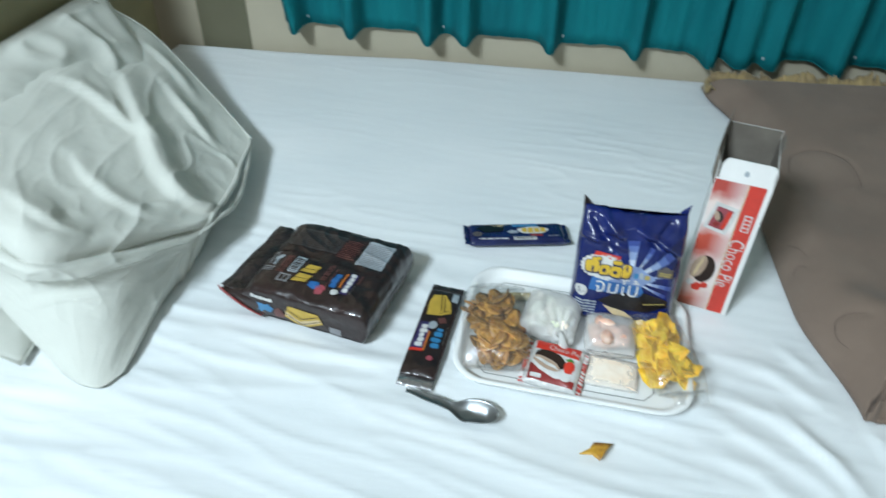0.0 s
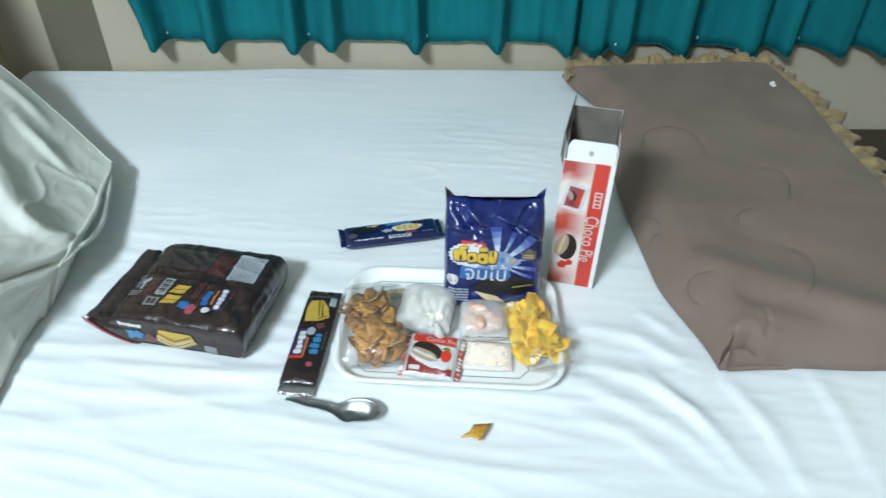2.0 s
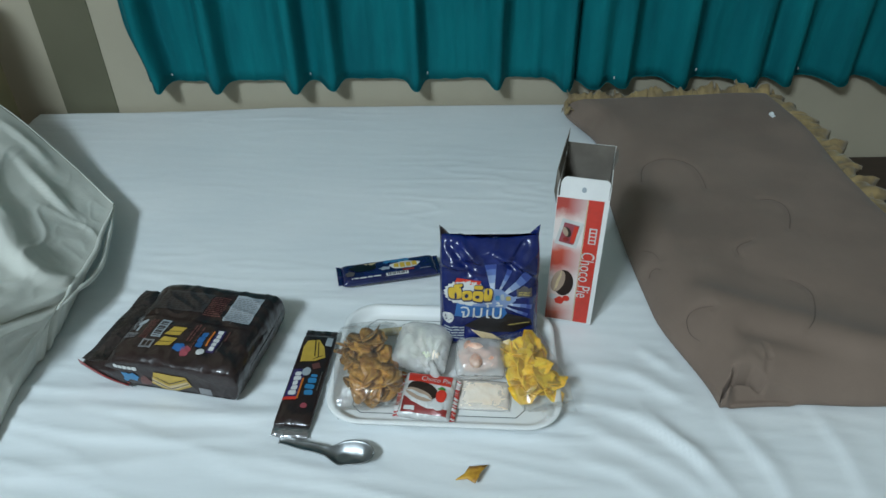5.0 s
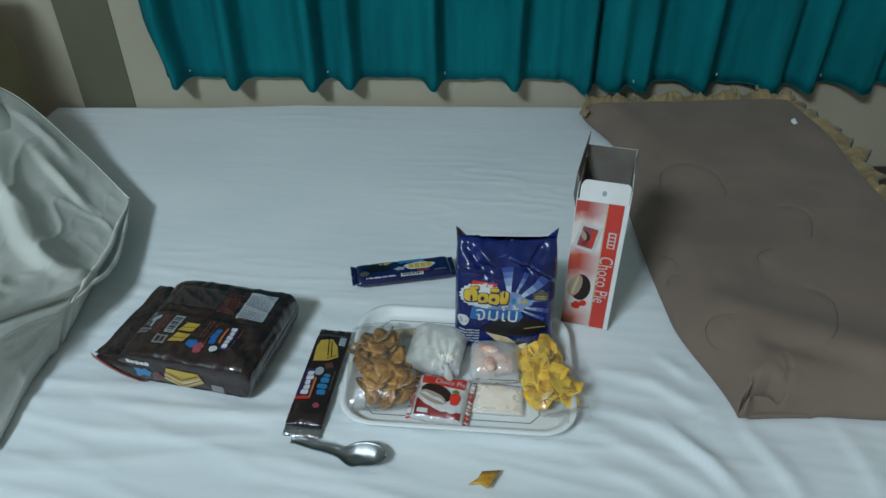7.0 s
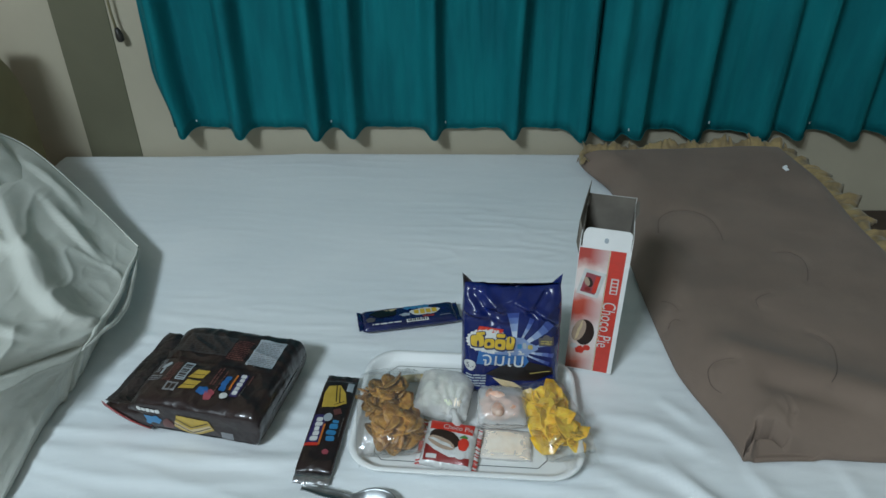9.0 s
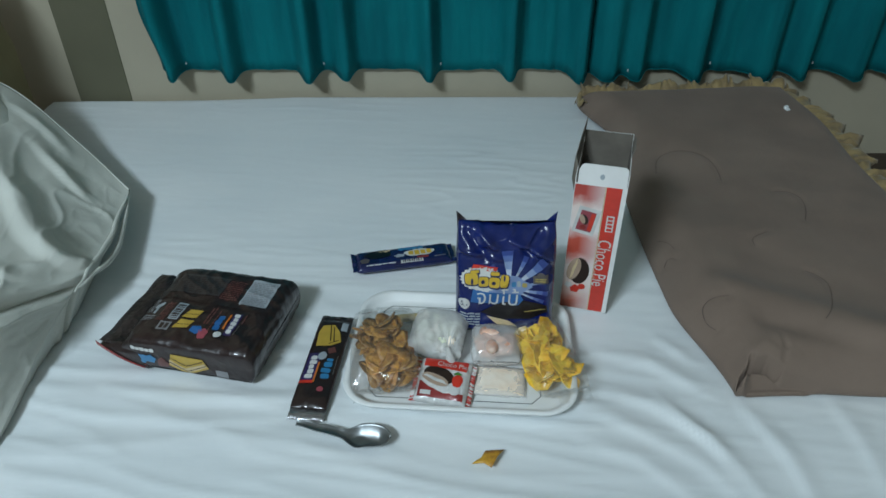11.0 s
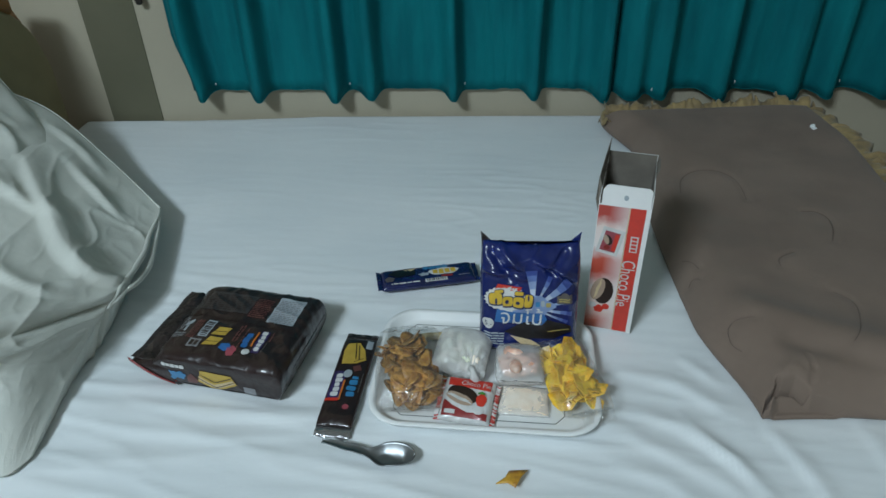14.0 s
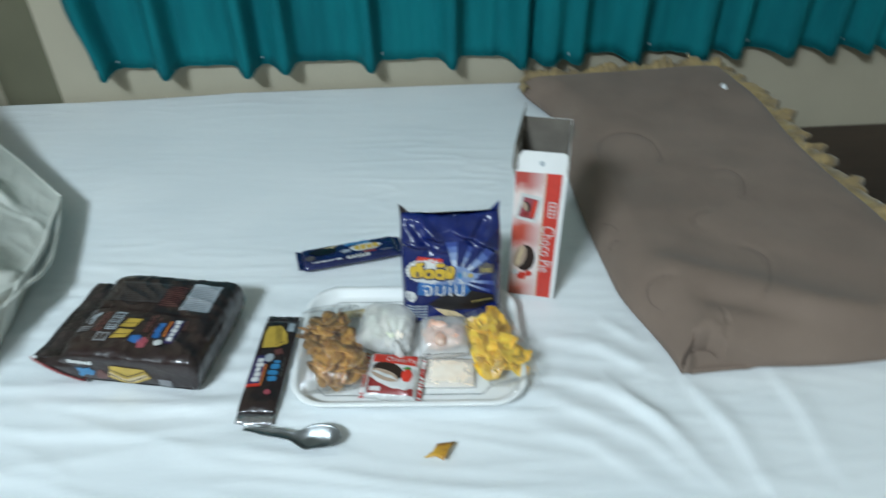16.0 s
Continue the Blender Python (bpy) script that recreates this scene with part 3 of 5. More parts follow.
def quilt_h(x, y):
    l, r = quilt_edges(y)
    t = (y - QY0) / (QY1 - QY0)
    e = min((x - l), (r - x) * 1.0, (y - QY0) * 1.0, (QY1 - y))
    rim = 1 - (1 - min(1.0, max(0.0, e / 0.07))) ** 2.4
    h = 0.016 + 0.050 * rim
    h += 0.003 * nz(x * 2.4, y * 2.2, 2.0) * rim
    h += 0.0022 * nz((x - 0.5 * y) * 2.2 + 1.0, (y + 0.55 * x) * 7.0, 5.0) * sstep(0.0, 0.25, t) * rim
    h += 0.0016 * nz(x * 9.0, y * 7.0, 7.0) * rim
    near = float(np.min((STITCH_AT[:, 0] - x) ** 2 + (STITCH_AT[:, 1] - y) ** 2))
    h -= 0.0022 * math.exp(-near / 0.008 ** 2)
    h += 0.0010 * nz(x * 5 + y * 9, y * 2 - x * 3, 12.0) * rim
    h += 0.008 * math.exp(-((x - 0.93) / 0.13) ** 2) * sstep(1.40, 1.66, y) - 0.003 * sstep(0.66, 0.50, x) * sstep(1.5, 1.68, y)
    # long folds that run down to the front edge
    for (xa, ya), (xb, yb), amp, wid in (((0.57, 0.845), (0.86, 0.690), 0.016, 0.040), ((0.60, 0.770), (0.80, 0.690), -0.006, 0.018), ((0.66, 0.93), (0.90, 0.78), -0.002, 0.030), ((0.64, 1.02), (0.92, 0.86), 0.002, 0.040)):
        k = max(0.0, min(1.0, ((x - xa) * (xb - xa) + (y - ya) * (yb - ya)) / ((xb - xa) ** 2 + (yb - ya) ** 2)))
        h += amp * math.exp(-(math.hypot(x - xa - k * (xb - xa), y - ya - k * (yb - ya)) / wid) ** 2) * sstep(0.0, 0.05, e)
    h += 0.0018 * nz(x * 16, y * 16, 4.0) * rim
    h -= 0.018 * math.exp(-((x - 0.59) / 0.08) ** 2 - ((y - 1.27) / 0.16) ** 2)
    # the pocket where the front edge folds over: the layer in front lies lower
    lip = 0.705 - 0.016 * sstep(0.583, 0.605, x) - 0.012 * sstep(0.605, 0.68, x) - 0.032 * sstep(0.560, 0.536, x)
    inside = sstep(0.536, 0.562, x) * sstep(0.72, 0.60, x)
    h += 0.004 * inside * math.exp(-((y - lip - 0.012) / 0.014) ** 2)
    h -= 0.020 * inside * sstep(lip + 0.002, lip - 0.005, y)
    for (xa, ya), (xb, yb), dep, wid in (((0.537, 0.684), (0.542, 0.692), 0.022, 0.0022), ((0.542, 0.692), (0.556, 0.702), 0.034, 0.0028), ((0.556, 0.702), (0.558, 0.709), 0.040, 0.0034), ((0.558, 0.705), (0.580, 0.704), 0.034, 0.0036),
                                         ((0.580, 0.704), (0.598, 0.694), 0.016, 0.0030), ((0.611, 0.744), (0.612, 0.722), 0.0015, 0.005), ((0.612, 0.722), (0.604, 0.704), 0.0020, 0.005)):
        k = max(0.0, min(1.0, ((x - xa) * (xb - xa) + (y - ya) * (yb - ya)) / ((xb - xa) ** 2 + (yb - ya) ** 2)))
        d = math.hypot(x - xa - k * (xb - xa), y - ya - k * (yb - ya))
        h -= dep * math.exp(-(d / wid) ** 4)
    return max(0.004, h)


def quilt_top(u, v):
    y = QY0 + v ** 1.5 * (QY1 - QY0)
    l, r = quilt_edges(y)
    x = l + u ** 1.35 * (r - l)
    wob = 0.012 * nz(x * 6, 0.0, 3.3) * sstep(0.16, 0.0, v)
    return (x, y + wob, BED + quilt_h(x, y))


quilt = thing("quilt", pose(0, 0, 0), "folded taupe quilt with a gathered golden ruffle along its edge", "quilt")
v1, f1 = sheet_grid(quilt_top, 200, 300)
ring = [i for i in range(201)] + [j * 201 + 200 for j in range(1, 301)] + [300 * 201 + i for i in range(199, -1, -1)] + [j * 201 for j in range(299, 0, -1)]
cx, cy = 0.77, 1.18
k1 = len(v1)
for ins, zf in ((-0.006, 0.55), (0.0, 0.1), (0.012, 0.0)):
    for i in ring:
        x, y, z = v1[i]
        d = Vector((cx - x, cy - y)).normalized()
        v1.append((x + d.x * ins, y + d.y * ins, BED - 0.004 + (z - BED + 0.004) * zf))
nr = len(ring)
prev = ring
for lvl in range(3):
    cur = [k1 + lvl * nr + i for i in range(nr)]
    f1 += [(prev[(i + 1) % nr], prev[i], cur[i], cur[(i + 1) % nr]) for i in range(nr)]
    prev = cur
solid("cover", v1, f1, M_QUILT, quilt)


def on_quilt(x, y, up=0.001):
    return (x, y, BED + quilt_h(x, y) + up)


def stitch(pts):
    out = []
    for (xa, ya), (xb, yb) in zip(pts, pts[1:]):
        out += [on_quilt(xa + (xb - xa) * k / 2, ya + (yb - ya) * k / 2, 0.0004) for k in range(2)]
    part("stitching", tube_along(out, 0.0006, 4), M_THREAD, quilt, "dark curved quilting stitch", smooth=True)


for line in STITCHES:
    stitch(line)

rng = random.Random(4)


def ruffle(path, width, seed, up=0.0, wave=0.014, begin=1.0):
    """A gathered strip along a path, standing out from the quilt's edge."""
    rr = random.Random(seed)
    n = len(path)
    verts, faces = [], []
    rows = 5
    ph = [rr.random() * 6 for _ in range(4)]
    for i, (x, y, z, nx, ny) in enumerate(path):
        s = i * 0.30 + 3.0 * nz(i * 0.05, seed + 2.0)
        wv = math.sin(s + 2.2 * math.sin(s * 0.37 + ph[0]) + ph[1]) * (0.6 + 0.7 * nz(i * 0.11, seed, 4.0)) + 0.8 * nz(i * 0.33, seed, 9.0)
        for j in range(rows):
            k = j / (rows - 1)
            grow = begin + (1.15 - begin) * sstep(0.1, 0.8, i / n)
            out = width * grow * k * (0.75 + 0.55 * nz(i * 0.09, seed))
            lift = grow * (up * k + wave * wv * k) + 0.010 * math.sin(k * 3.0) - 0.012 * k + 0.006 * nz(i * 0.2, j * 0.7, seed)
            side = 0.010 * k * math.cos(s * 1.0 + ph[2])
            verts.append((x + nx * out - ny * side, y + ny * out + nx * side, max(BED - 0.06, z + lift)))
    for i in range(n - 1):
        for j in range(rows - 1):
            faces.append((i * rows + j, (i + 1) * rows + j, (i + 1) * rows + j + 1, i * rows + j + 1))
    ob = solid("ruffle", verts, faces, M_RUFFLE, quilt, "gathered golden ruffle")
    md = ob.modifiers.new("thickness", "SOLIDIFY")
    md.thickness = 0.0015


back_path = []
for i in range(220):
    x = 0.462 + (1.045 - 0.462) * i / 219
    back_path.append((x, QY1 - 0.01, BED + quilt_h(x, QY1 - 0.012) - 0.004, 0.0, 1.0))
ruffle(back_path, 0.040, 3, 0.032, 0.015, 0.85)
right_path = []
for i in range(330):
    y = QY1 - (QY1 - 0.72) * i / 329
    l, r = quilt_edges(y)
    right_path.append((r - 0.022, y, BED + quilt_h(r - 0.022, y) - 0.002, 1.0, 0.0))
ruffle(right_path, 0.068, 7, -0.004, 0.017)
left_path = []
for i in range(26):
    y = QY1 - 0.055 * i / 25
    l, r = quilt_edges(y)
    left_path.append((l + 0.006, y, BED + quilt_h(l + 0.012, y) - 0.004, -1.0, 0.0))
ruffle(left_path, 0.017, 9, 0.003, 0.006)

# low bench beyond the bed's foot
bench = thing("bedside_bench", pose(1.62, 1.48, 0), "low dark brown wooden bench beside the bed", "bench")
part("top", box_bm(-0.48, 0.48, -0.55, 0.372, 0.25, 0.287, 0.004), M_DARKWOOD, bench)
part("front_panel", box_bm(-0.46, 0.46, -0.53, -0.51, 0.06, 0.25), M_DARKWOOD, bench)
for sx in (-0.46, 0.43):
    part("side_panel", box_bm(sx, sx + 0.03, -0.51, 0.36, 0.0, 0.25), M_DARKWOOD, bench)

# ---- printed film packs ----
PRINTS = {}


def ink(name, col, rough=0.28, metal=0.0):
    key = (name, col)
    if key not in PRINTS:
        PRINTS[key] = mat("print_" + name, col, tuple(c * 0.86 for c in col), rough=rough, metal=metal, scale=60, coat=0.25, bump=0.12, bump_scale=90)
    return PRINTS[key]


INK = {
    "white": (0.62, 0.62, 0.60), "grey": (0.22, 0.22, 0.23), "silver": (0.34, 0.38, 0.41), "yellow": (0.62, 0.40, 0.035), "gold": (0.42, 0.33, 0.10),
    "ochre": (0.50, 0.33, 0.05), "blue": (0.02, 0.12, 0.34), "cyan": (0.035, 0.20, 0.40), "navy": (0.008, 0.014, 0.075), "black": (0.008, 0.007, 0.009),
    "red": (0.60, 0.035, 0.018), "pink": (0.32, 0.06, 0.08), "brown": (0.045, 0.018, 0.014), "choc": (0.022, 0.010, 0.007), "cream": (0.62, 0.48, 0.28),
    "orange": (0.55, 0.15, 0.02), "maroon": (0.26, 0.022, 0.02), "green": (0.06, 0.22, 0.04), "violet": (0.030, 0.018, 0.095), "line": (0.10, 0.11, 0.10),
    "smoke": (0.042, 0.037, 0.038), "dim": (0.095, 0.080, 0.075), "rust": (0.120, 0.040, 0.034), "tan": (0.42, 0.30, 0.22),
}


def pr(c):
    return ink(c, INK[c], 0.3, 0.0)


def decal(name, polys, face, colour, parent, lift=0.0009, cell=0.004, label=""):
    """Flat shapes (lists of (u, v)) laid on the surface face(u, v, lift)."""
    bm = bmesh.new()
    for poly in polys:
        bm.faces.new([bm.verts.new((u, v, 0)) for u, v in poly])
    bmesh.ops.triangulate(bm, faces=bm.faces[:])
    if cell:
        for ax in (0, 1):
            vals = [v.co[ax] for v in bm.verts]
            k = math.ceil(min(vals) / cell)
            while k * cell < max(vals):
                co, no = [0, 0, 0], [0, 0, 0]
                co[ax], no[ax] = k * cell, 1
                bmesh.ops.bisect_plane(bm, geom=bm.verts[:] + bm.edges[:] + bm.faces[:], dist=1e-6, plane_co=co, plane_no=no)
                k += 1
    for v in bm.verts:
        v.co = Vector(face(v.co.x, v.co.y, lift))
    return part(name, bm, pr(colour) if isinstance(colour, str) else colour, parent, label, smooth=True)


def rect(u0, v0, u1, v1, turn=0.0):
    cu, cv = (u0 + u1) / 2, (v0 + v1) / 2
    c, s = math.cos(radians(turn)), math.sin(radians(turn))
    return [(cu + (u - cu) * c - (v - cv) * s, cv + (u - cu) * s + (v - cv) * c) for u, v in ((u0, v0), (u1, v0), (u1, v1), (u0, v1))]


def oval(cu, cv, ru, rv, n=18, turn=0.0, wob=0.0):
    c, s = math.cos(radians(turn)), math.sin(radians(turn))
    out = []
    for i in range(n):
        a = 2 * math.pi * i / n
        w = 1 + wob * math.sin(a * 5 + cu * 300)
        x, y = ru * w * math.cos(a), rv * w * math.sin(a)
        out.append((cu + x * c - y * s, cv + x * s + y * c))
    return out


def block(cu, cv, w, h, turn=0.0, n=20):
    """A plain block with round corners."""
    c, s = math.cos(radians(turn)), math.sin(radians(turn))
    out = []
    for i in range(n):
        a = 2 * math.pi * (i + 0.5) / n
        x, y = (math.copysign(abs(q) ** 0.5, q) for q in (math.cos(a), math.sin(a)))
        out.append((cu + x * w / 2 * c - y * h / 2 * s, cv + x * w / 2 * s + y * h / 2 * c))
    return out


def bars(u0, v0, u1, v1, rows, rng, gap=0.45, along="u", words=4):
    """Lines of writing too small to read, as rows of plain bars."""
    out = []
    for r in range(rows):
        k = 0.0
        lo, hi = r / rows, (r + 1 - gap) / rows
        while k < 0.97:
            w = min(1 - k, rng.uniform(0.5, 1.4) / words)
            if along == "u":
                out.append(rect(u0 + (u1 - u0) * k, v0 + (v1 - v0) * lo, u0 + (u1 - u0) * (k + w), v0 + (v1 - v0) * hi))
            else:
                out.append(rect(u0 + (u1 - u0) * lo, v0 + (v1 - v0) * k, u0 + (u1 - u0) * hi, v0 + (v1 - v0) * (k + w)))
            k += w + 0.04
    return out


def lettering(body, cu, cv, width, turn=0.0, squeeze=1.0):
    """Flat faces of some writing, centred, as lists of (u, v)."""
    cur = bpy.data.curves.new("lettering", "FONT")
    cur.body, cur.resolution_u = body, 3
    ob = new("lettering", cur)
    me = bpy.data.meshes.new_from_object(ob.evaluated_get(bpy.context.evaluated_depsgraph_get()))
    vs = [v.co.copy() for v in me.vertices]
    fs = [[(vs[i].x, vs[i].y) for i in p.vertices] for p in me.polygons]
    bpy.data.objects.remove(ob)
    bpy.data.curves.remove(cur)
    bpy.data.meshes.remove(me)
    xs, ys = [v.x for v in vs], [v.y for v in vs]
    mx, my, k = (min(xs) + max(xs)) / 2, (min(ys) + max(ys)) / 2, width / (max(xs) - min(xs))
    c, s = math.cos(radians(turn)), math.sin(radians(turn))
    return [[(cu + (x - mx) * k * c - (y - my) * k * squeeze * s, cv + (x - mx) * k * s + (y - my) * k * squeeze * c) for x, y in f] for f in fs]


def loaf(L, D, H, tl, tr, p=4.0, crinkle=0.002, seed=0.0, zc=None, pinch=0.04, grain=60.0):
    """A film pack: height functions of a filled bag of length L (u), depth D (v) and height H, drawn in over tl and tr at its ends."""
    zc = H / 2 if zc is None else zc

    def k(u):
        a, b = (u + L / 2) / tl if tl else 9, (L / 2 - u) / tr if tr else 9
        d = max(0.0, min(1.0, a, b))
        return math.sqrt(max(0.0, 1 - (1 - d) ** 2))

    def wr(u, v, s):
        edge = 1.6 - k(u)
        return crinkle * edge * (ridge(u * grain * 0.5, v * grain * 0.8 + u * 10, seed + s) - 0.35 + 0.5 * nz(u * grain, v * grain, seed + 4 + s))

    def half_d(u):
        return D / 2 * (1 - pinch * (1 - k(u)))

    def top(u, v, lift=0.0):
        q = max(0.0, 1 - min(1.0, abs(v) / half_d(u)) ** p) ** (1 / p)
        return (u, v, max(0.0005, zc + H / 2 * k(u) * q + wr(u, v, 0) * min(1, 3 * q)) + lift)

    def outline(ns):
        """Even steps round the cross-section, as pairs from -1 to 1."""
        a = np.linspace(0, 2 * np.pi, 4001)
        c, d = np.cos(a), np.sin(a)
        x, y = np.sign(c) * np.abs(c) ** (2 / p), np.sign(d) * np.abs(d) ** (2 / p)
        far = np.r_[0, np.cumsum(np.hypot(np.diff(x) * D / 2, np.diff(y) * H / 2))]
        at = (np.arange(ns) + 0.5) / ns * far[-1]
        return list(zip(np.interp(at, far, x).tolist(), np.interp(at, far, y).tolist()))

    def ring(u, c, d):
        v = half_d(u) * c
        z = zc + H / 2 * k(u) * d + wr(u, v, 0 if d > 0 else 2) * min(1, 3 * abs(d))
        return (u, v, max(0.0, z))

    def front(u, w, lift=0.0):
        """w: height over the base."""
        h = max(1e-4, H / 2 * k(u))
        t = max(-1.0, min(1.0, (w - zc) / h))
        v = -half_d(u) * max(0.0, 1 - abs(t) ** p) ** (1 / p)
        return (u, v - lift + 0.4 * wr(u, w, 6), w)

    def body(nu=70, ns=64):
        # more rings near the ends
        us = [-L / 2 + L * (0.5 - 0.5 * math.cos(math.pi * i / nu)) for i in range(nu + 1)]
        edge = outline(ns)
        verts = [ring(u, c, d) for u in us for c, d in edge]
        faces = [(i * ns + s, (i + 1) * ns + s, (i + 1) * ns + (s + 1) % ns, i * ns + (s + 1) % ns) for i in range(nu) for s in range(ns)]
        faces += [tuple(range(ns))[::-1], tuple(nu * ns + s for s in range(ns))]
        return verts, [tuple(f[::-1]) for f in faces]

    return top, front, body


def fin(x0, x1, y0, y1, z0, z1, teeth, seed, wave=0.0015, slant=0.0, out=None):
    """A flat crimped end seal from x0 (joined to the pack) to x1, with a saw-toothed outer edge."""
    n = 48
    verts, faces = [], []
    for i in range(n + 1):
        t = i / n
        y = y0 + (y1 - y0) * t
        saw = 0.0018 * abs((t * teeth) % 1 - 0.5) * 2
        for j in range(5):
            q = j / 4
            x = x0 + (x1 - x0) * q + (saw if x1 > x0 else -saw) * (j == 4) + slant * t * q
            z = z0 + (z1 - z0) * q + wave * math.sin(q * 16) + 0.004 * nz(t * 5, q * 1.5, seed) * q
            verts.append((x, y, max(0.0004, z)))
    for i in range(n):
        for j in range(4):
            faces.append((i * 5 + j, (i + 1) * 5 + j, (i + 1) * 5 + j + 1, i * 5 + j + 1))
    return verts, faces


def add_fin(parent, material, label, *args, **kw):
    v, f = fin(*args, **kw)
    ob = solid("end_seal", v, f, material, parent, label)
    md = ob.modifiers.new("thickness", "SOLIDIFY")
    md.thickness = 0.0006
    return ob


M_FILM_BROWN = mat("brown_film", (0.020, 0.0085, 0.0078), (0.016, 0.0075, 0.007), rough=0.4, spec=0.3, scale=30, bump=0.25, bump_scale=70, coat=0.8, coat_rough=0.05, facet=0.7, facet_scale=38)
M_FILM_NAVY = mat("navy_film", (0.010, 0.016, 0.085), (0.006, 0.010, 0.055), rough=0.25, scale=30, bump=0.3, bump_scale=70, coat=0.4)
M_FILM_BLUE = mat("royal_blue_film", (0.006, 0.016, 0.120), (0.004, 0.010, 0.072), rough=0.26, scale=25, bump=0.25, bump_scale=38, coat=0.2, facet=0.5, facet_scale=26)
M_FILM_WHITE = mat("white_film", (0.68, 0.67, 0.65), (0.58, 0.58, 0.57), rough=0.22, scale=30, bump=0.3, bump_scale=80, coat=0.4, facet=0.6, facet_scale=60)
M_FILM_SILVER = mat("silver_film", (0.45, 0.46, 0.47), (0.25, 0.24, 0.24), rough=0.2, metal=0.8, scale=60, bump=0.5, bump_scale=120)
M_FILM_GREY = mat("smoky_film", (0.030, 0.020, 0.020), (0.012, 0.008, 0.008), rough=0.3, spec=0.3, scale=40, bump=0.4, bump_scale=80, coat=0.6, coat_rough=0.05, facet=0.8, facet_scale=60)

# ---- large brown wafer pack ----
rng = random.Random(12)
pack = thing("wafer_pack", pose(-0.278, 0.814, BED - 0.004, 0, 0, -12), "large dark brown wafer pack in glossy crinkled film", "snack pack")
top, front, body = loaf(0.224, 0.192, 0.068, 0.05, 0.014, p=7.0, crinkle=0.0030, seed=1.0, pinch=0.05, grain=46)
v, f = body(110, 130)
solid("wrapper", v, f, M_FILM_BROWN, pack)
add_fin(pack, M_FILM_GREY, "crimped dark end seal with a red corner", -0.104, -0.150, -0.086, 0.090, 0.035, 0.040, 26, 2.0, slant=0.004)
vv, ff = sheet_grid(lambda a, b: (-0.151 + 0.081 * a, -0.078 - 0.007 * math.sin(a * 2.4) - 0.012 * min(1.0, 3 * b), (0.033 + 0.021 * a) * (1 - b) + (0.035 - 0.032 * a) * b + 0.0015 * nz(a * 9, b * 5, 3.0)), 20, 8)
solid("end_fold", vv, ff, M_FILM_BROWN, pack, "film folded down under the seal").modifiers.new("thickness", "SOLIDIFY").thickness = 0.0006
vv, ff = sheet_grid(lambda a, b: (-0.153 + 0.078 * a, -0.0915 - 0.007 * math.sin(a * 2.4) - 0.001 * b, max(0.003, 0.035 - 0.031 * a + 0.010 * b * (1 - 0.6 * a))), 14, 3)
solid("red_edge", vv, ff, ink("deep_red", (0.28, 0.016, 0.013)), pack, "red printed edge by the seal").modifiers.new("thickness", "SOLIDIFY").thickness = 0.0006
# lengthwise fin seal on top
decal("fin_seal", [rect(-0.098, 0.000, 0.100, 0.012, -3)], top, M_FILM_BROWN, pack, 0.0010)
decal("dark_panel", [rect(-0.084, 0.020, 0.004, 0.068)], top, "smoke", pack)
decal("small_print", bars(-0.080, 0.024, 0.000, 0.064, 9, rng, words=9), top, "choc", pack, 0.0014)
decal("small_print", bars(0.006, 0.016, 0.036, 0.064, 11, rng, words=5), top, "rust", pack)
decal("nutrition_panel", [rect(0.043, 0.006, 0.090, 0.072)], top, "silver", pack, label="grey panel of figures")
decal("small_print", bars(0.046, 0.010, 0.087, 0.068, 14, rng, words=6), top, "grey", pack, 0.0014)
decal("maker_mark", [oval(-0.080, -0.016, 0.009, 0.004, turn=50), rect(-0.082, -0.036, -0.078, -0.022)], top, "silver", pack)
decal("small_print", bars(-0.094, -0.052, -0.074, -0.038, 3, rng, words=2), top, "grey", pack)
decal("small_print", bars(-0.068, -0.052, -0.054, -0.008, 4, rng, along="v", words=4), top, "rust", pack)
decal("barcode_panel", [rect(-0.050, -0.046, -0.034, -0.006)], top, "silver", pack)
decal("barcode", [rect(-0.048, -0.044 + i * 0.0036, -0.036, -0.0425 + i * 0.0036 + 0.0008 * (i % 3)) for i in range(10)], top, "choc", pack, 0.0014)
decal("pictogram_panel", [rect(-0.058, -0.070, -0.038, -0.052)], top, "grey", pack)
decal("pictogram", [rect(-0.055, -0.067, -0.049, -0.055), rect(-0.047, -0.067, -0.041, -0.055)], top, "choc", pack, 0.0014)
for cu, cv in ((-0.016, -0.028), (-0.020, -0.052)):
    decal("wafer_picture", [[(cu - 0.014, cv - 0.011), (cu + 0.010, cv - 0.008), (cu + 0.014, cv + 0.010), (cu - 0.008, cv + 0.009)]], top, "ochre", pack, label="printed yellow wafer")
    decal("wafer_lines", [rect(cu - 0.011, cv - 0.002, cu + 0.010, cv - 0.0008, 6)], top, "choc", pack, 0.0014)
decal("flavour_print", bars(0.010, -0.046, 0.020, -0.006, 2, rng, along="v", words=3), top, "rust", pack)
decal("blue_blot", [oval(0.006, -0.060, 0.010, 0.008, wob=0.12)], top, "blue", pack)
decal("pink_blot", [oval(0.019, -0.066, 0.008, 0.010, wob=0.1)], top, "pink", pack)
decal("blue_logo", [block(0.034, -0.028, 0.010, 0.011, 6), block(0.033, -0.039, 0.011, 0.012, -5), block(0.034, -0.050, 0.010, 0.011, 4)], top, "blue", pack)
decal("orange_stripe", [rect(0.044, -0.050, 0.047, -0.018)], top, "orange", pack)
decal("logo_plate", [rect(0.050, -0.062, 0.063, -0.014)], top, "violet", pack)
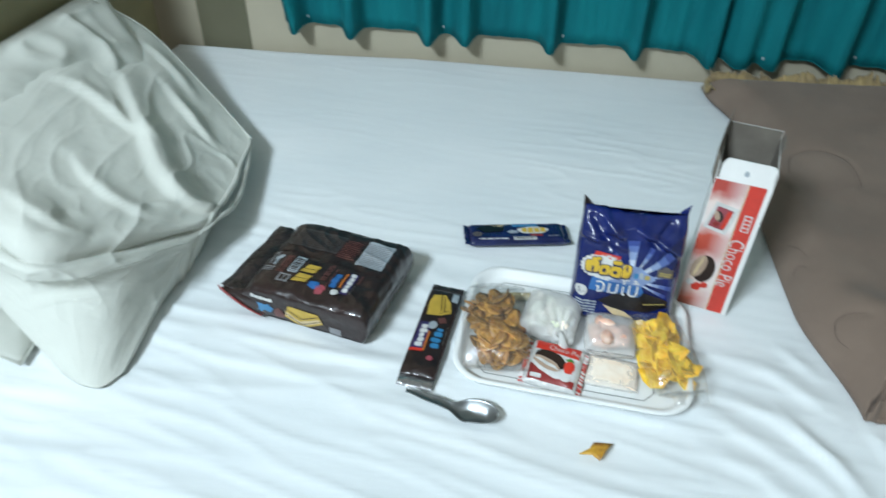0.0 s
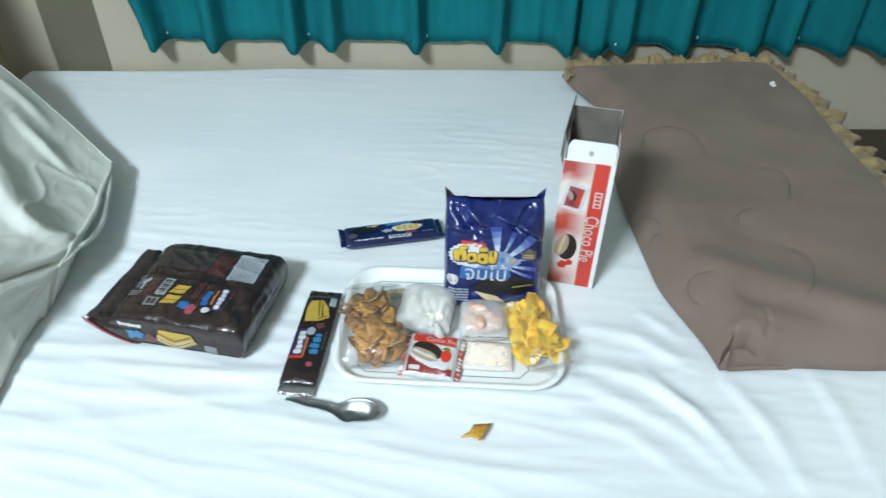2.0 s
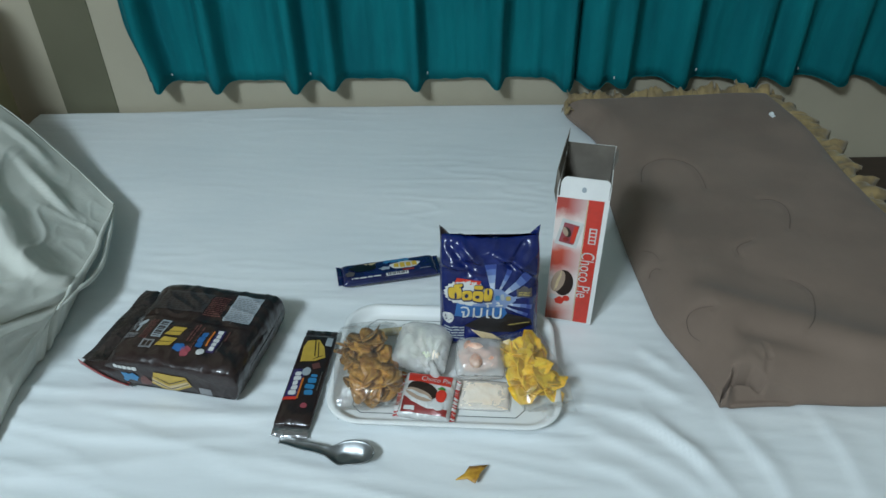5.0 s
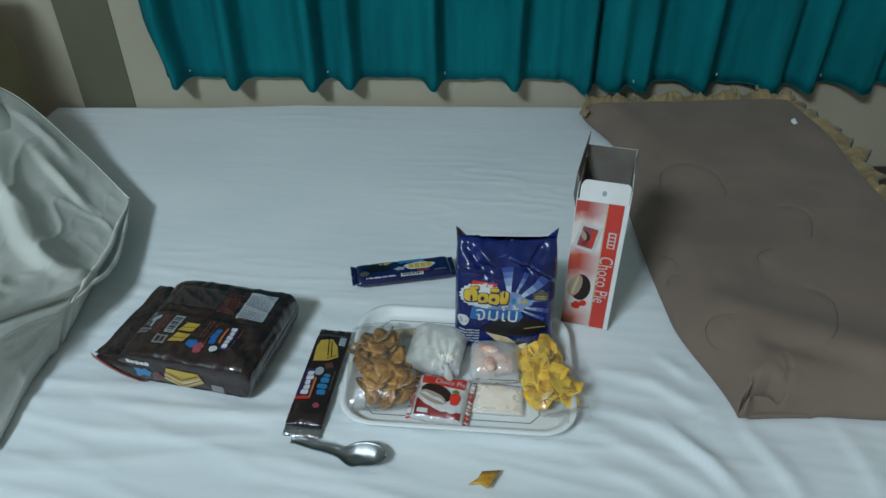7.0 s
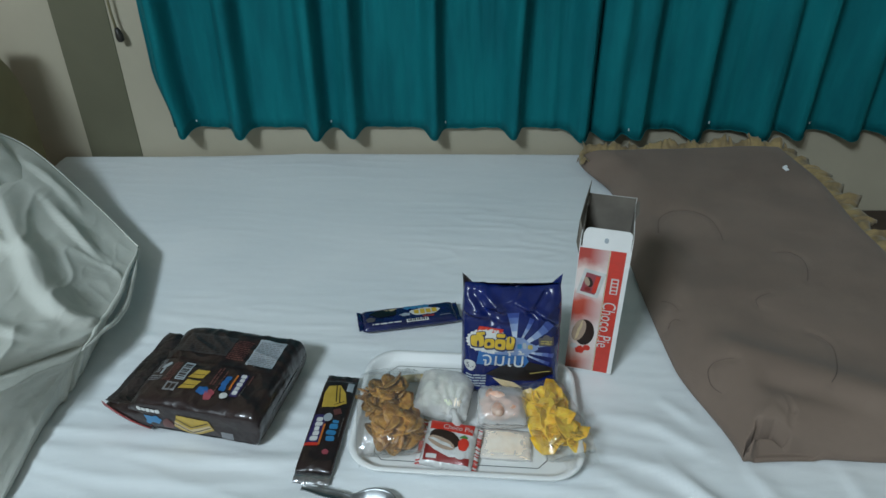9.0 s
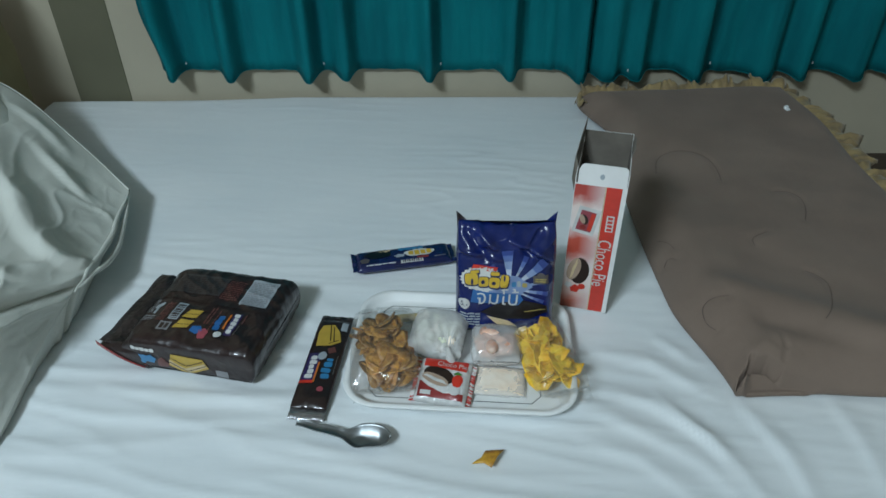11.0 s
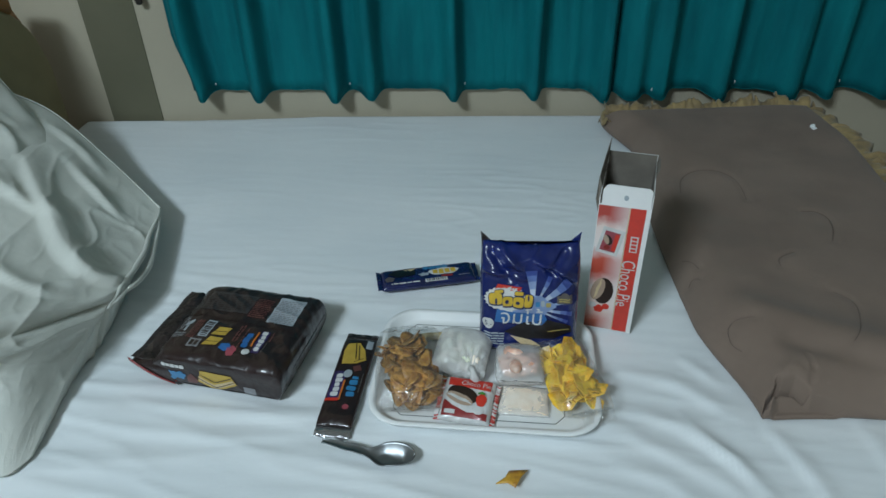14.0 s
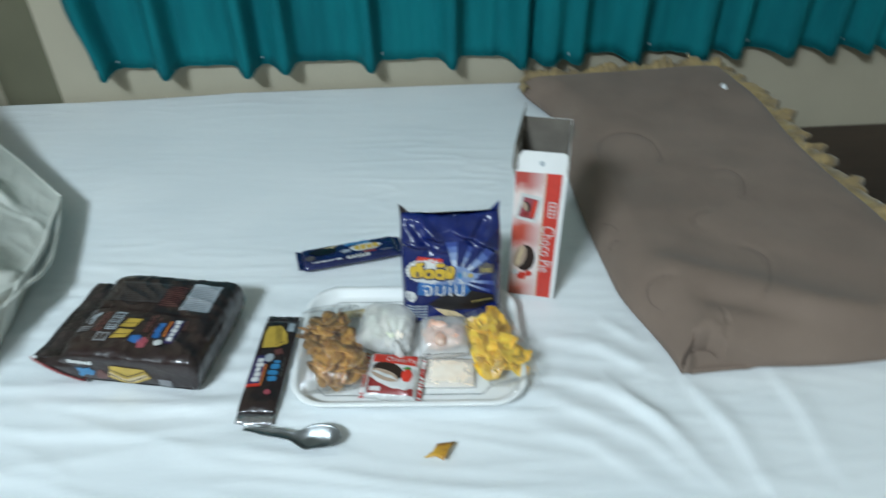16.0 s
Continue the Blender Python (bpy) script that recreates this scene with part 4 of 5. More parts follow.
decal("logo_shape", [block(0.0568 - 0.0008 * (i == 0), -0.019 - i * 0.0088, 0.0088 - 0.0018 * (i % 2), 0.0080) for i in range(5)], top, "white", pack, 0.0014)
decal("oval_mark", [oval(0.043, -0.064, 0.006, 0.007)], top, "white", pack, 0.0014)
decal("small_print", bars(0.068, -0.034, 0.072, -0.014, 1, rng, along="v", words=2), top, "rust", pack)
decal("small_print", bars(-0.092, -0.034, -0.084, 0.000, 3, rng, along="v", words=5), top, "grey", pack)
decal("small_print", bars(0.024, -0.060, 0.028, -0.010, 1, rng, along="v", words=7), top, "rust", pack)
decal("small_print", bars(0.066, -0.060, 0.069, -0.038, 1, rng, along="v", words=3), top, "dim", pack)
# front side
decal("logo_shape", [block(-0.086 + i * 0.0080, 0.0470, 0.0074, 0.0074 - 0.0012 * (i % 2)) for i in range(5)], front, "white", pack)
decal("blue_logo", [oval(-0.074, 0.027, 0.010, 0.009, wob=0.15), oval(-0.060, 0.029, 0.009, 0.008, wob=0.15)], front, "cyan", pack)
decal("chocolate_picture", [oval(-0.040, 0.024, 0.010, 0.010, 8, wob=0.2)], front, "rust", pack)
decal("wafer_picture", [[(-0.030, 0.022), (0.000, 0.007), (0.038, 0.027), (0.030, 0.044), (-0.022, 0.046)]], front, "ochre", pack, label="printed yellow wafer")
decal("wafer_picture", [[(-0.028, 0.026), (0.001, 0.012), (0.036, 0.030), (0.032, 0.036), (-0.002, 0.020), (-0.027, 0.034)]], front, "cream", pack, 0.0014)
decal("wafer_lines", [[(-0.027, 0.029), (0.001, 0.014), (0.034, 0.032), (0.034, 0.0335), (0.001, 0.0158), (-0.027, 0.0308)], [(-0.025, 0.038), (0.000, 0.025), (0.030, 0.040), (0.030, 0.0415), (0.000, 0.0268), (-0.025, 0.0398)]], front, "choc", pack, 0.002)
decal("weight_label", [rect(0.048, 0.012, 0.068, 0.026)], front, "grey", pack)
decal("red_corner", [[(-0.106, 0.008), (-0.070, 0.004), (-0.070, 0.012), (-0.106, 0.022)]], front, "red", pack)
decal("edge_band", [rect(-0.066, 0.003, 0.095, 0.010)], front, "dim", pack)

# ---- single wafer bar, brown ----
bar = thing("wafer_bar", pose(-0.0935, 0.743, BED - 0.003, 0, 0, 84.5), "slim dark brown wafer bar with a yellow wafer printed on it", "snack bar", "single wafer bars")
top, front, body = loaf(0.190, 0.056, 0.015, 0.02, 0.02, p=2.6, crinkle=0.0011, seed=3.0)
v, f = body(90, 60)
solid("wrapper", v, f, M_FILM_BROWN, bar)
add_fin(bar, M_FILM_SILVER, "crimped shiny end seal", -0.094, -0.112, -0.027, 0.027, 0.007, 0.005, 14, 3.0)
add_fin(bar, M_FILM_GREY, "crimped dark end seal", 0.094, 0.110, -0.027, 0.027, 0.007, 0.005, 14, 4.0)
decal("wafer_picture", [[(0.028, 0.018), (0.030, -0.006), (0.040, -0.020), (0.062, -0.014), (0.079, -0.002), (0.076, 0.017), (0.060, 0.021)]], top, "ochre", bar, label="printed yellow wafer")
decal("wafer_lines", [[(0.040, -0.004), (0.078, 0.003), (0.078, 0.0045), (0.040, -0.0022)], [(0.038, -0.010), (0.073, -0.003), (0.073, -0.0015), (0.038, -0.0082)], [(0.033, -0.002), (0.042, -0.016), (0.0432, -0.0152), (0.034, -0.001)]], top, "choc", bar, 0.0014)
decal("weight_label", [rect(0.066, -0.024, 0.086, -0.014)], top, "silver", bar)
decal("chocolate_picture", [rect(0.014, -0.016, 0.026, -0.004, 25)], top, "rust", bar)
decal("logo_plate", [rect(-0.046, 0.004, 0.012, 0.024)], top, "violet", bar)
decal("logo_shape", [block(-0.038 + i * 0.0098, 0.0138 - 0.001 * (i % 2), 0.0090, 0.0120 - 0.002 * (i % 3)) for i in range(5)], top, "white", bar, 0.0014)
decal("orange_stripe", [rect(-0.050, 0.002, -0.008, 0.005)], top, "orange", bar, 0.0014)
decal("red_stripe", [rect(-0.052, 0.004, -0.046, 0.026)], top, "red", bar, 0.0014)
decal("blue_logo", [block(-0.036, -0.011, 0.010, 0.013, 5), block(-0.024, -0.010, 0.010, 0.015, -4), block(-0.011, -0.011, 0.011, 0.013, 3), block(-0.001, -0.012, 0.006, 0.010, -3)], top, "cyan", bar)
decal("oval_mark", [oval(0.006, 0.002, 0.009, 0.007)], top, "silver", bar, 0.0016)
decal("small_print", bars(-0.03, -0.023, 0.01, -0.020, 1, rng, words=4), top, "dim", bar)
decal("price_mark", [oval(-0.062, -0.010, 0.005, 0.005)], top, "pink", bar)

# ---- single wafer bar, navy ----
bar2 = thing("wafer_bar", pose(0.021, 1.016, BED - 0.003, 0, 0, 191.5), "slim navy blue wafer bar lying on the sheet", "snack bar", "single wafer bars")
top, front, body = loaf(0.178, 0.056, 0.018, 0.012, 0.012, p=3.2, crinkle=0.001, seed=5.0)
v, f = body(90, 60)
solid("wrapper", v, f, M_FILM_NAVY, bar2)
add_fin(bar2, M_FILM_NAVY, "crimped end seal", -0.086, -0.096, -0.028, 0.028, 0.008, 0.010, 14, 5.0)
add_fin(bar2, M_FILM_NAVY, "crimped end seal", 0.086, 0.097, -0.028, 0.028, 0.008, 0.012, 14, 6.0)
decal("yellow_logo", [rect(-0.053 + i * 0.0115, -0.007 + 0.001 * (i % 2), -0.044 + i * 0.0115, 0.005 + 0.001 * (i % 3), 3 - 2 * i) for i in range(4)], top, "yellow", bar2, 0.0016)
decal("logo_outline", [oval(-0.030, -0.001, 0.029, 0.0105, 26, wob=0.06)], top, "white", bar2)
decal("cyan_logo", [oval(-0.034 + i * 0.012, -0.017, 0.0066, 0.006, wob=0.12) for i in range(4)], top, "cyan", bar2)
decal("pale_logo", [oval(0.008, 0.003, 0.010, 0.005, wob=0.2)], top, "silver", bar2)
decal("red_banner", [rect(-0.046, 0.011, -0.024, 0.016)], top, "maroon", bar2)
decal("wafer_picture", [[(0.020, -0.020), (0.046, -0.018), (0.040, -0.012), (0.028, -0.013)]], top, "cream", bar2)
decal("dark_wafer", [oval(0.048, -0.007, 0.026, 0.012, wob=0.1)], top, "black", bar2)
decal("gold_badge", [oval(0.074, 0.008, 0.009, 0.007, wob=0.1)], top, "dim", bar2)
decal("barcode_panel", [rect(-0.034, 0.0175, 0.008, 0.0245)], top, "white", bar2)
decal("barcode", [rect(-0.031 + i * 0.0042, 0.0185, -0.029 + i * 0.0042 + 0.0008 * (i % 2), 0.0235) for i in range(9)], top, "black", bar2, 0.0014)
decal("small_print", bars(0.018, 0.020, 0.072, 0.0245, 1, rng, words=5), top, "white", bar2)
decal("small_print", bars(-0.078, 0.015, -0.056, 0.018, 1, rng, words=2), top, "grey", bar2)

# ---- blue pouch, standing ----
pouch = thing("snack_pouch", pose(0.195, 0.822, BED + 0.004, 75, 0, -1), "royal blue snack pouch standing upright on the tray", "snack pouch")
# built lying: u is its height, v its width, then turned upright
PH, PW = 0.196, 0.158
ptop, pfront, pbody = loaf(PH, PW, 0.062, 0.030, 0.052, p=3.4, crinkle=0.0065, seed=8.0, pinch=0.05, grain=26)


def stand(p):
    """From lying (height, width, thickness) to upright (width, height, thickness)."""
    u, v, z = p
    w, h = -v, u + PH / 2
    for x0, y0, x1, y1, amp, wid in ((0.010, 0.172, 0.072, 0.132, 0.0075, 0.006), (-0.060, 0.180, -0.034, 0.138, -0.010, 0.008), (-0.040, 0.184, -0.020, 0.160, 0.008, 0.007), (0.050, 0.184, 0.030, 0.150, -0.009, 0.009), (-0.075, 0.150, -0.010, 0.136, 0.005, 0.005),
                                     (0.030, 0.150, 0.076, 0.118, -0.004, 0.007), (-0.076, 0.120, -0.060, 0.030, 0.004, 0.006), (0.060, 0.110, 0.074, 0.020, 0.004, 0.007)):
        k = max(0.0, min(1.0, ((w - x0) * (x1 - x0) + (h - y0) * (y1 - y0)) / ((x1 - x0) ** 2 + (y1 - y0) ** 2)))
        d = math.hypot(w - x0 - k * (x1 - x0), h - y0 - k * (y1 - y0))
        z += amp * math.exp(-(d / wid) ** 2) * (1 if z > 0.031 else -0.5)
    z += 0.0016 * nz(w * 45, h * 45, 2.0) * (1 if z > 0.031 else -1)
    h -= (0.006 + 0.004 * (1 - min(1.0, abs(w) / 0.07) ** 2)) * sstep(0.135, 0.185, h) + 0.006 * sstep(0.15, 0.19, h) * nz(w * 50, 1.0, 5.0)
    return (w, h, z - 0.031)


def pf(w, h, lift=0.0):
    """The pouch's front: w to the right, h up."""
    return stand(ptop(h - PH / 2, -w, lift))


v, f = pbody(100, 120)
solid("wrapper", [stand(p) for p in v], f, M_FILM_BLUE, pouch)
for sx in (-1, 1):
    vv, ff = sheet_grid(lambda a, b: (sx * (0.052 + 0.026 * a + 0.002 * b * b), 0.174 + (0.006 + 0.024 * a) * b, 0.003 * math.sin(4 * a + 2 * b) - 0.004), 8, 8)
    o = solid("corner_ear", vv, ff, M_FILM_BLUE if sx > 0 else M_FILM_GREY, pouch, "pointed film corner of the top seal")
    o.modifiers.new("thickness", "SOLIDIFY").thickness = 0.0006
vv, ff = sheet_grid(lambda a, b: (-0.068 + 0.136 * a, 0.160 + (0.026 + 0.010 * nz(a * 8, 1.0, 3.0) - 0.004 * math.sin(math.pi * a)) * b, 0.010 - 0.008 * b + 0.004 * math.sin(a * 11 + 1) * b + 0.003 * nz(a * 14, b * 3, 2.0)), 60, 8)
solid("top_seal", vv, ff, M_FILM_BLUE, pouch).modifiers.new("thickness", "SOLIDIFY").thickness = 0.0008
vv, ff = sheet_grid(lambda a, b: (0.0785 + 0.002 * math.sin(b * 9), 0.012 + 0.14 * b, 0.006 - 0.026 * a), 4, 24)
solid("side_gusset", vv, ff, M_FILM_WHITE, pouch, "pale side fold of the pouch").modifiers.new("thickness", "SOLIDIFY").thickness = 0.0008
CX, CY = 0.006, 0.086
rays = []
for a0, w, r in ((95, 8, 0.068), (66, 4, 0.060), (40, 7, 0.072), (14, 3, 0.062), (-8, 4, 0.062), (-24, 3, 0.060), (128, 5, 0.05), (150, 4, 0.05), (172, 4, 0.052), (195, 3, 0.06)):
    a, b = radians(a0 - w), radians(a0 + w)
    rays.append([(CX + 0.012 * math.cos(a), CY + 0.012 * math.sin(a)), (CX + r * math.cos(a), CY + r * math.sin(a)), (CX + r * math.cos(b), CY + r * math.sin(b)), (CX + 0.012 * math.cos(b), CY + 0.012 * math.sin(b))])
def along_ray(ray, k0, k1):
    a, b, c, d = (Vector(p) for p in ray)
    return [tuple(a.lerp(b, k0)), tuple(a.lerp(b, k1)), tuple(d.lerp(c, k1)), tuple(d.lerp(c, k0))]


for k0, k1, col in ((0.0, 0.38, (0.46, 0.52, 0.62)), (0.38, 0.62, (0.24, 0.32, 0.52)), (0.62, 0.82, (0.10, 0.16, 0.40)), (0.82, 1.0, (0.035, 0.065, 0.26))):
    decal("burst_ray", [along_ray(r, k0, k1) for r in rays], pf, ink("ray", col), pouch, label="pale burst printed behind the logo")
decal("burst_centre", [oval(0.004, 0.090, 0.034, 0.018, 26, wob=0.12)], pf, ink("pale_blue_ray", (0.20, 0.28, 0.48)), pouch, 0.0010)


star = []
for i in range(44):
    a = 2 * math.pi * i / 44
    r = 1.0 if i % 2 else 0.90
    star.append((-0.040 + 0.034 * r * math.cos(a), 0.103 + 0.021 * r * math.sin(a)))
decal("logo_outline", [star], pf, "white", pouch, 0.0016)
LOGO = [(-0.055, 0.103, 0.021, 0.019, 4), (-0.036, 0.099, 0.016, 0.016, 0), (-0.019, 0.098, 0.017, 0.017, -4), (-0.018, 0.112, 0.014, 0.006, -3), (-0.003, 0.100, 0.013, 0.021, -6), (-0.050, 0.115, 0.014, 0.005, 6)]
decal("logo_shadow", [block(x + 0.0006, y - 0.0010, w * 1.16, h + 0.0038, t) for x, y, w, h, t in LOGO], pf, "navy", pouch, 0.0022)
decal("yellow_logo", [block(x, y, w, h, t) for x, y, w, h, t in LOGO], pf, "yellow", pouch, 0.0028, label="rounded yellow blocks of the logo")
decal("logo_notch", [oval(-0.054, 0.099, 0.0018, 0.0055), oval(-0.037, 0.099, 0.0030, 0.0034), oval(-0.020, 0.097, 0.0032, 0.0028), oval(-0.003, 0.105, 0.0014, 0.0050)], pf, "navy", pouch, 0.0034)
decal("red_banner", [[(-0.056, 0.118), (-0.016, 0.115), (-0.014, 0.122), (-0.052, 0.127)]], pf, "red", pouch, 0.0016)
decal("banner_marks", bars(-0.052, 0.1185, -0.019, 0.1225, 1, rng, words=6), pf, "white", pouch, 0.0022)
decal("side_logo", [block(0.012, 0.094, 0.007, 0.009)], pf, "cyan", pouch, 0.0022)
decal("side_logo", [block(0.020, 0.095, 0.006, 0.011, 8)], pf, "silver", pouch, 0.0022)
decal("side_logo", [block(0.029, 0.093, 0.008, 0.008)], pf, "gold", pouch, 0.0022)
decal("gold_badge", [rect(0.042, 0.096, 0.066, 0.110, 4), oval(0.054, 0.108, 0.007, 0.006)], pf, "dim", pouch, 0.0016)
decal("badge_marks", bars(0.045, 0.099, 0.063, 0.106, 2, rng, words=2), pf, "gold", pouch, 0.0022)
decal("cyan_banner", [[(-0.056, 0.063), (0.020, 0.058), (0.028, 0.067), (0.023, 0.076), (-0.030, 0.082), (-0.052, 0.086)]], pf, "blue", pouch, 0.0016)
decal("banner_word", lettering("จัมโบ้", -0.013, 0.0735, 0.066, -3, 1.0), pf, "white", pouch, 0.0024, cell=0)
decal("price_disc", [oval(-0.066, 0.060, 0.0092, 0.0092)], pf, "white", pouch, 0.0016)
decal("price_figures", lettering("5.-", -0.066, 0.060, 0.011), pf, "navy", pouch, 0.0022, cell=0)
decal("dark_wafer", [[(-0.040, 0.046), (-0.010, 0.062), (0.030, 0.066), (0.066, 0.056), (0.068, 0.044), (0.040, 0.034), (-0.010, 0.034)]], pf, "black", pouch, 0.0016)
decal("wafer_edge", [rect(0.030, 0.0475, 0.064, 0.0490, 4)], pf, "gold", pouch, 0.0022)
decal("cream_wafer", [[(-0.022, 0.038), (0.004, 0.032), (0.020, 0.022), (-0.006, 0.020), (-0.030, 0.040)]], pf, "cream", pouch, 0.0022)
decal("small_print", bars(-0.072, 0.022, -0.040, 0.046, 5, rng, words=3), pf, "silver", pouch, 0.0016)

# ---- open carton ----
CW, CD, CH = 0.080, 0.122, 0.283
carton = thing("snack_carton", pose(0.299, 0.889, BED - 0.004, 0, 0, -15), "red and white snack carton standing upright, its top open", "carton")
M_CARD_OUT = mat("white_printed_card", (0.76, 0.75, 0.73), (0.70, 0.69, 0.67), rough=0.4, scale=20)
M_CARD_IN = mat("grey_card_inside", (0.165, 0.145, 0.120), (0.125, 0.108, 0.088), rough=0.9, scale=25, fine=0.2)


def photo_print():
    """Red and white bands that melt into one another up the panel, paler towards one side."""
    m, t, p = nodes_of("red_white_photo_print")
    n, l = t.nodes, t.links
    co, sep, tx = n.new("ShaderNodeTexCoord"), n.new("ShaderNodeSeparateXYZ"), n.new("ShaderNodeTexNoise")
    l.new(co.outputs["Object"], sep.inputs[0])
    l.new(co.outputs["Object"], tx.inputs["Vector"])
    tx.inputs["Scale"].default_value, tx.inputs["Detail"].default_value = 32, 4
    up, off = n.new("ShaderNodeMath"), n.new("ShaderNodeMath")
    up.operation, up.inputs[1].default_value = "MULTIPLY", 4.0
    l.new(sep.outputs[2], up.inputs[0])
    off.operation, off.inputs[1].default_value = "MULTIPLY_ADD", 0.16
    l.new(tx.outputs[0], off.inputs[0])
    l.new(up.outputs[0], off.inputs[2])
    ramp = n.new("ShaderNodeValToRGB")
    stops = ((0.06, (0.16, 0.055, 0.035)), (0.15, (0.42, 0.10, 0.06)), (0.28, (0.70, 0.56, 0.50)), (0.44, (0.72, 0.62, 0.58)), (0.56, (0.44, 0.06, 0.035)),
             (0.66, (0.50, 0.08, 0.05)), (0.76, (0.75, 0.70, 0.67)), (0.90, (0.74, 0.60, 0.55)), (0.98, (0.42, 0.055, 0.04)))
    e = ramp.color_ramp.elements
    e[0].position, e[0].color = stops[0][0], (*stops[0][1], 1)
    e[1].position, e[1].color = stops[-1][0], (*stops[-1][1], 1)
    for at, col in stops[1:-1]:
        k = e.new(at)
        k.color = (*col, 1)
    l.new(off.outputs[0], ramp.inputs[0])
    side, mix = n.new("ShaderNodeMapRange"), n.new("ShaderNodeMixRGB")
    side.inputs[1].default_value, side.inputs[2].default_value, side.inputs[4].default_value = 0.018, 0.047, 0.6
    l.new(sep.outputs[0], side.inputs[0])
    l.new(side.outputs[0], mix.inputs[0])
    l.new(ramp.outputs[0], mix.inputs[1])
    mix.inputs[2].default_value = (0.76, 0.71, 0.69, 1)
    l.new(mix.outputs[0], p.inputs["Base Color"])
    p.inputs["Roughness"].default_value = 0.35
    return m


M_PHOTO = photo_print()
TH = 0.0012


def panel(name, x0, x1, y0, y1, z0, z1, material=M_CARD_OUT, label=""):
    return part(name, box_bm(x0, x1, y0, y1, z0, z1), material, carton, label)


panel("front_panel", 0, CW, 0, TH, 0, 0.250)
panel("back_panel", 0, CW, CD - TH, CD, 0, CH)
panel("side_panel", 0, TH, TH, CD - TH, 0, 0.262)
panel("side_panel", CW - TH, CW, TH, CD - TH, 0, 0.272)
panel("bottom_panel", TH, CW - TH, TH, CD - TH, 0.001, 0.003)
panel("inner_lining", TH, CW - TH, CD - 2 * TH - 0.0006, CD - TH - 0.0004, 0.003, CH, M_CARD_IN, "bare grey card inside")
panel("inner_lining", TH + 0.0002, 2 * TH, TH, CD - 2 * TH - 0.001, 0.003, 0.262, M_CARD_IN)
panel("inner_lining", CW - 2 * TH, CW - TH - 0.0002, TH, CD - 2 * TH - 0.001, 0.003, 0.272, M_CARD_IN)
# white tab over the front, with rounded corners
pts = [(0.004, 0.250), (CW - 0.002, 0.250), (CW - 0.002, 0.272)] + [(CW - 0.010 + 0.008 * math.cos(a), 0.275 + 0.008 * math.sin(a)) for a in (0.3, 0.8, 1.3)] + [(0.014 + 0.008 * math.cos(a), 0.275 + 0.008 * math.sin(a)) for a in (1.8, 2.3, 2.8)] + [(0.004, 0.272)]
bm = bmesh.new()
a_ = [bm.verts.new((x, 0.000 + 0.10 * (z - 0.25), z)) for x, z in pts]
b_ = [bm.verts.new((x, TH + 0.10 * (z - 0.25), z)) for x, z in pts]
bm.faces.new(a_)
bm.faces.new(b_[::-1])
for i in range(len(pts)):
    j = (i + 1) % len(pts)
    bm.faces.new((a_[i], b_[i], b_[j], a_[j]))
part("tuck_flap", bm, M_CARD_OUT, carton, "white flap folded up")
# torn flaps at the sides
for name, pts3 in (("side_flap", [(0.0, 0.03, 0.262), (0.0, CD - 0.01, 0.262), (0.002, CD + 0.002, 0.305), (-0.003, CD - 0.035, 0.285), (-0.006, 0.045, 0.272)]),
                   ("side_flap", [(0.0, 0.0, 0.235), (0.0, 0.03, 0.262), (-0.006, 0.045, 0.272), (-0.006, 0.012, 0.250)]),
                   ("side_flap", [(CW, 0.06, 0.272), (CW, CD - 0.004, 0.272), (CW + 0.004, CD - 0.01, 0.283), (CW + 0.005, 0.075, 0.281)])):
    bm = bmesh.new()
    bm.faces.new([bm.verts.new(p) for p in pts3])
    o = part(name, bm, M_CARD_IN, carton, "torn card flap")
    o.modifiers.new("thickness", "SOLIDIFY").thickness = 0.001


def cf(u, h, lift=0.0):
    return (u, -lift, h)


decal("photo_print", [rect(0.001, 0.002, 0.047, 0.248)], cf, M_PHOTO, carton, 0.0004, cell=0, label="printed red and white picture")
decal("red_band", [rect(0.049, 0.002, 0.0725, 0.2485)], cf, "red", carton, 0.0006, cell=0, label="red band with white lettering")
decal("gold_line", [rect(0.0472, 0.002, 0.0486, 0.2485)], cf, "cream", carton, 0.0006, cell=0)
decal("lettering", lettering("Choco Pie", 0.0595, 0.104, 0.094, -90, 1.35), cf, "white", carton, 0.0012, cell=0, label="white lettering")
decal("brand_frame", [rect(0.0560, 0.168, 0.0680, 0.198)], cf, "white", carton, 0.0012, cell=0)
decal("brand_shape", [rect(0.0580, 0.170 + i * 0.007, 0.0660, 0.1748 + i * 0.007) for i in range(4)], cf, "red", carton, 0.0018, cell=0)
decal("small_print", bars(0.0505, 0.070, 0.0520, 0.150, 1, rng, along="v", words=9), cf, "cream", carton, 0.0012, cell=0)
decal("packet_picture", [rect(0.008, 0.158, 0.043, 0.208, -10)], cf, "white", carton, 0.0010, cell=0, label="printed picture of a packet")
decal("packet_picture", [rect(0.013, 0.164, 0.037, 0.202, -10)], cf, "pink", carton, 0.0016, cell=0)
decal("packet_picture", [rect(0.030, 0.166, 0.037, 0.198, -8)], cf, "red", carton, 0.0020, cell=0)
decal("pie_picture", [oval(0.022, 0.186, 0.006, 0.010, turn=20)], cf, "choc", carton, 0.0022, cell=0)
decal("pie_picture", [oval(0.019, 0.187, 0.004, 0.009, turn=20)], cf, "tan", carton, 0.0026, cell=0)
decal("berry_picture", [oval(0.021, 0.172, 0.005, 0.004)], cf, "maroon", carton, 0.0024, cell=0)
decal("pie_picture", [oval(0.0255, 0.083, 0.0165, 0.027, 26)], cf, "choc", carton, 0.0012, cell=0, label="printed chocolate-covered pie, cut open")
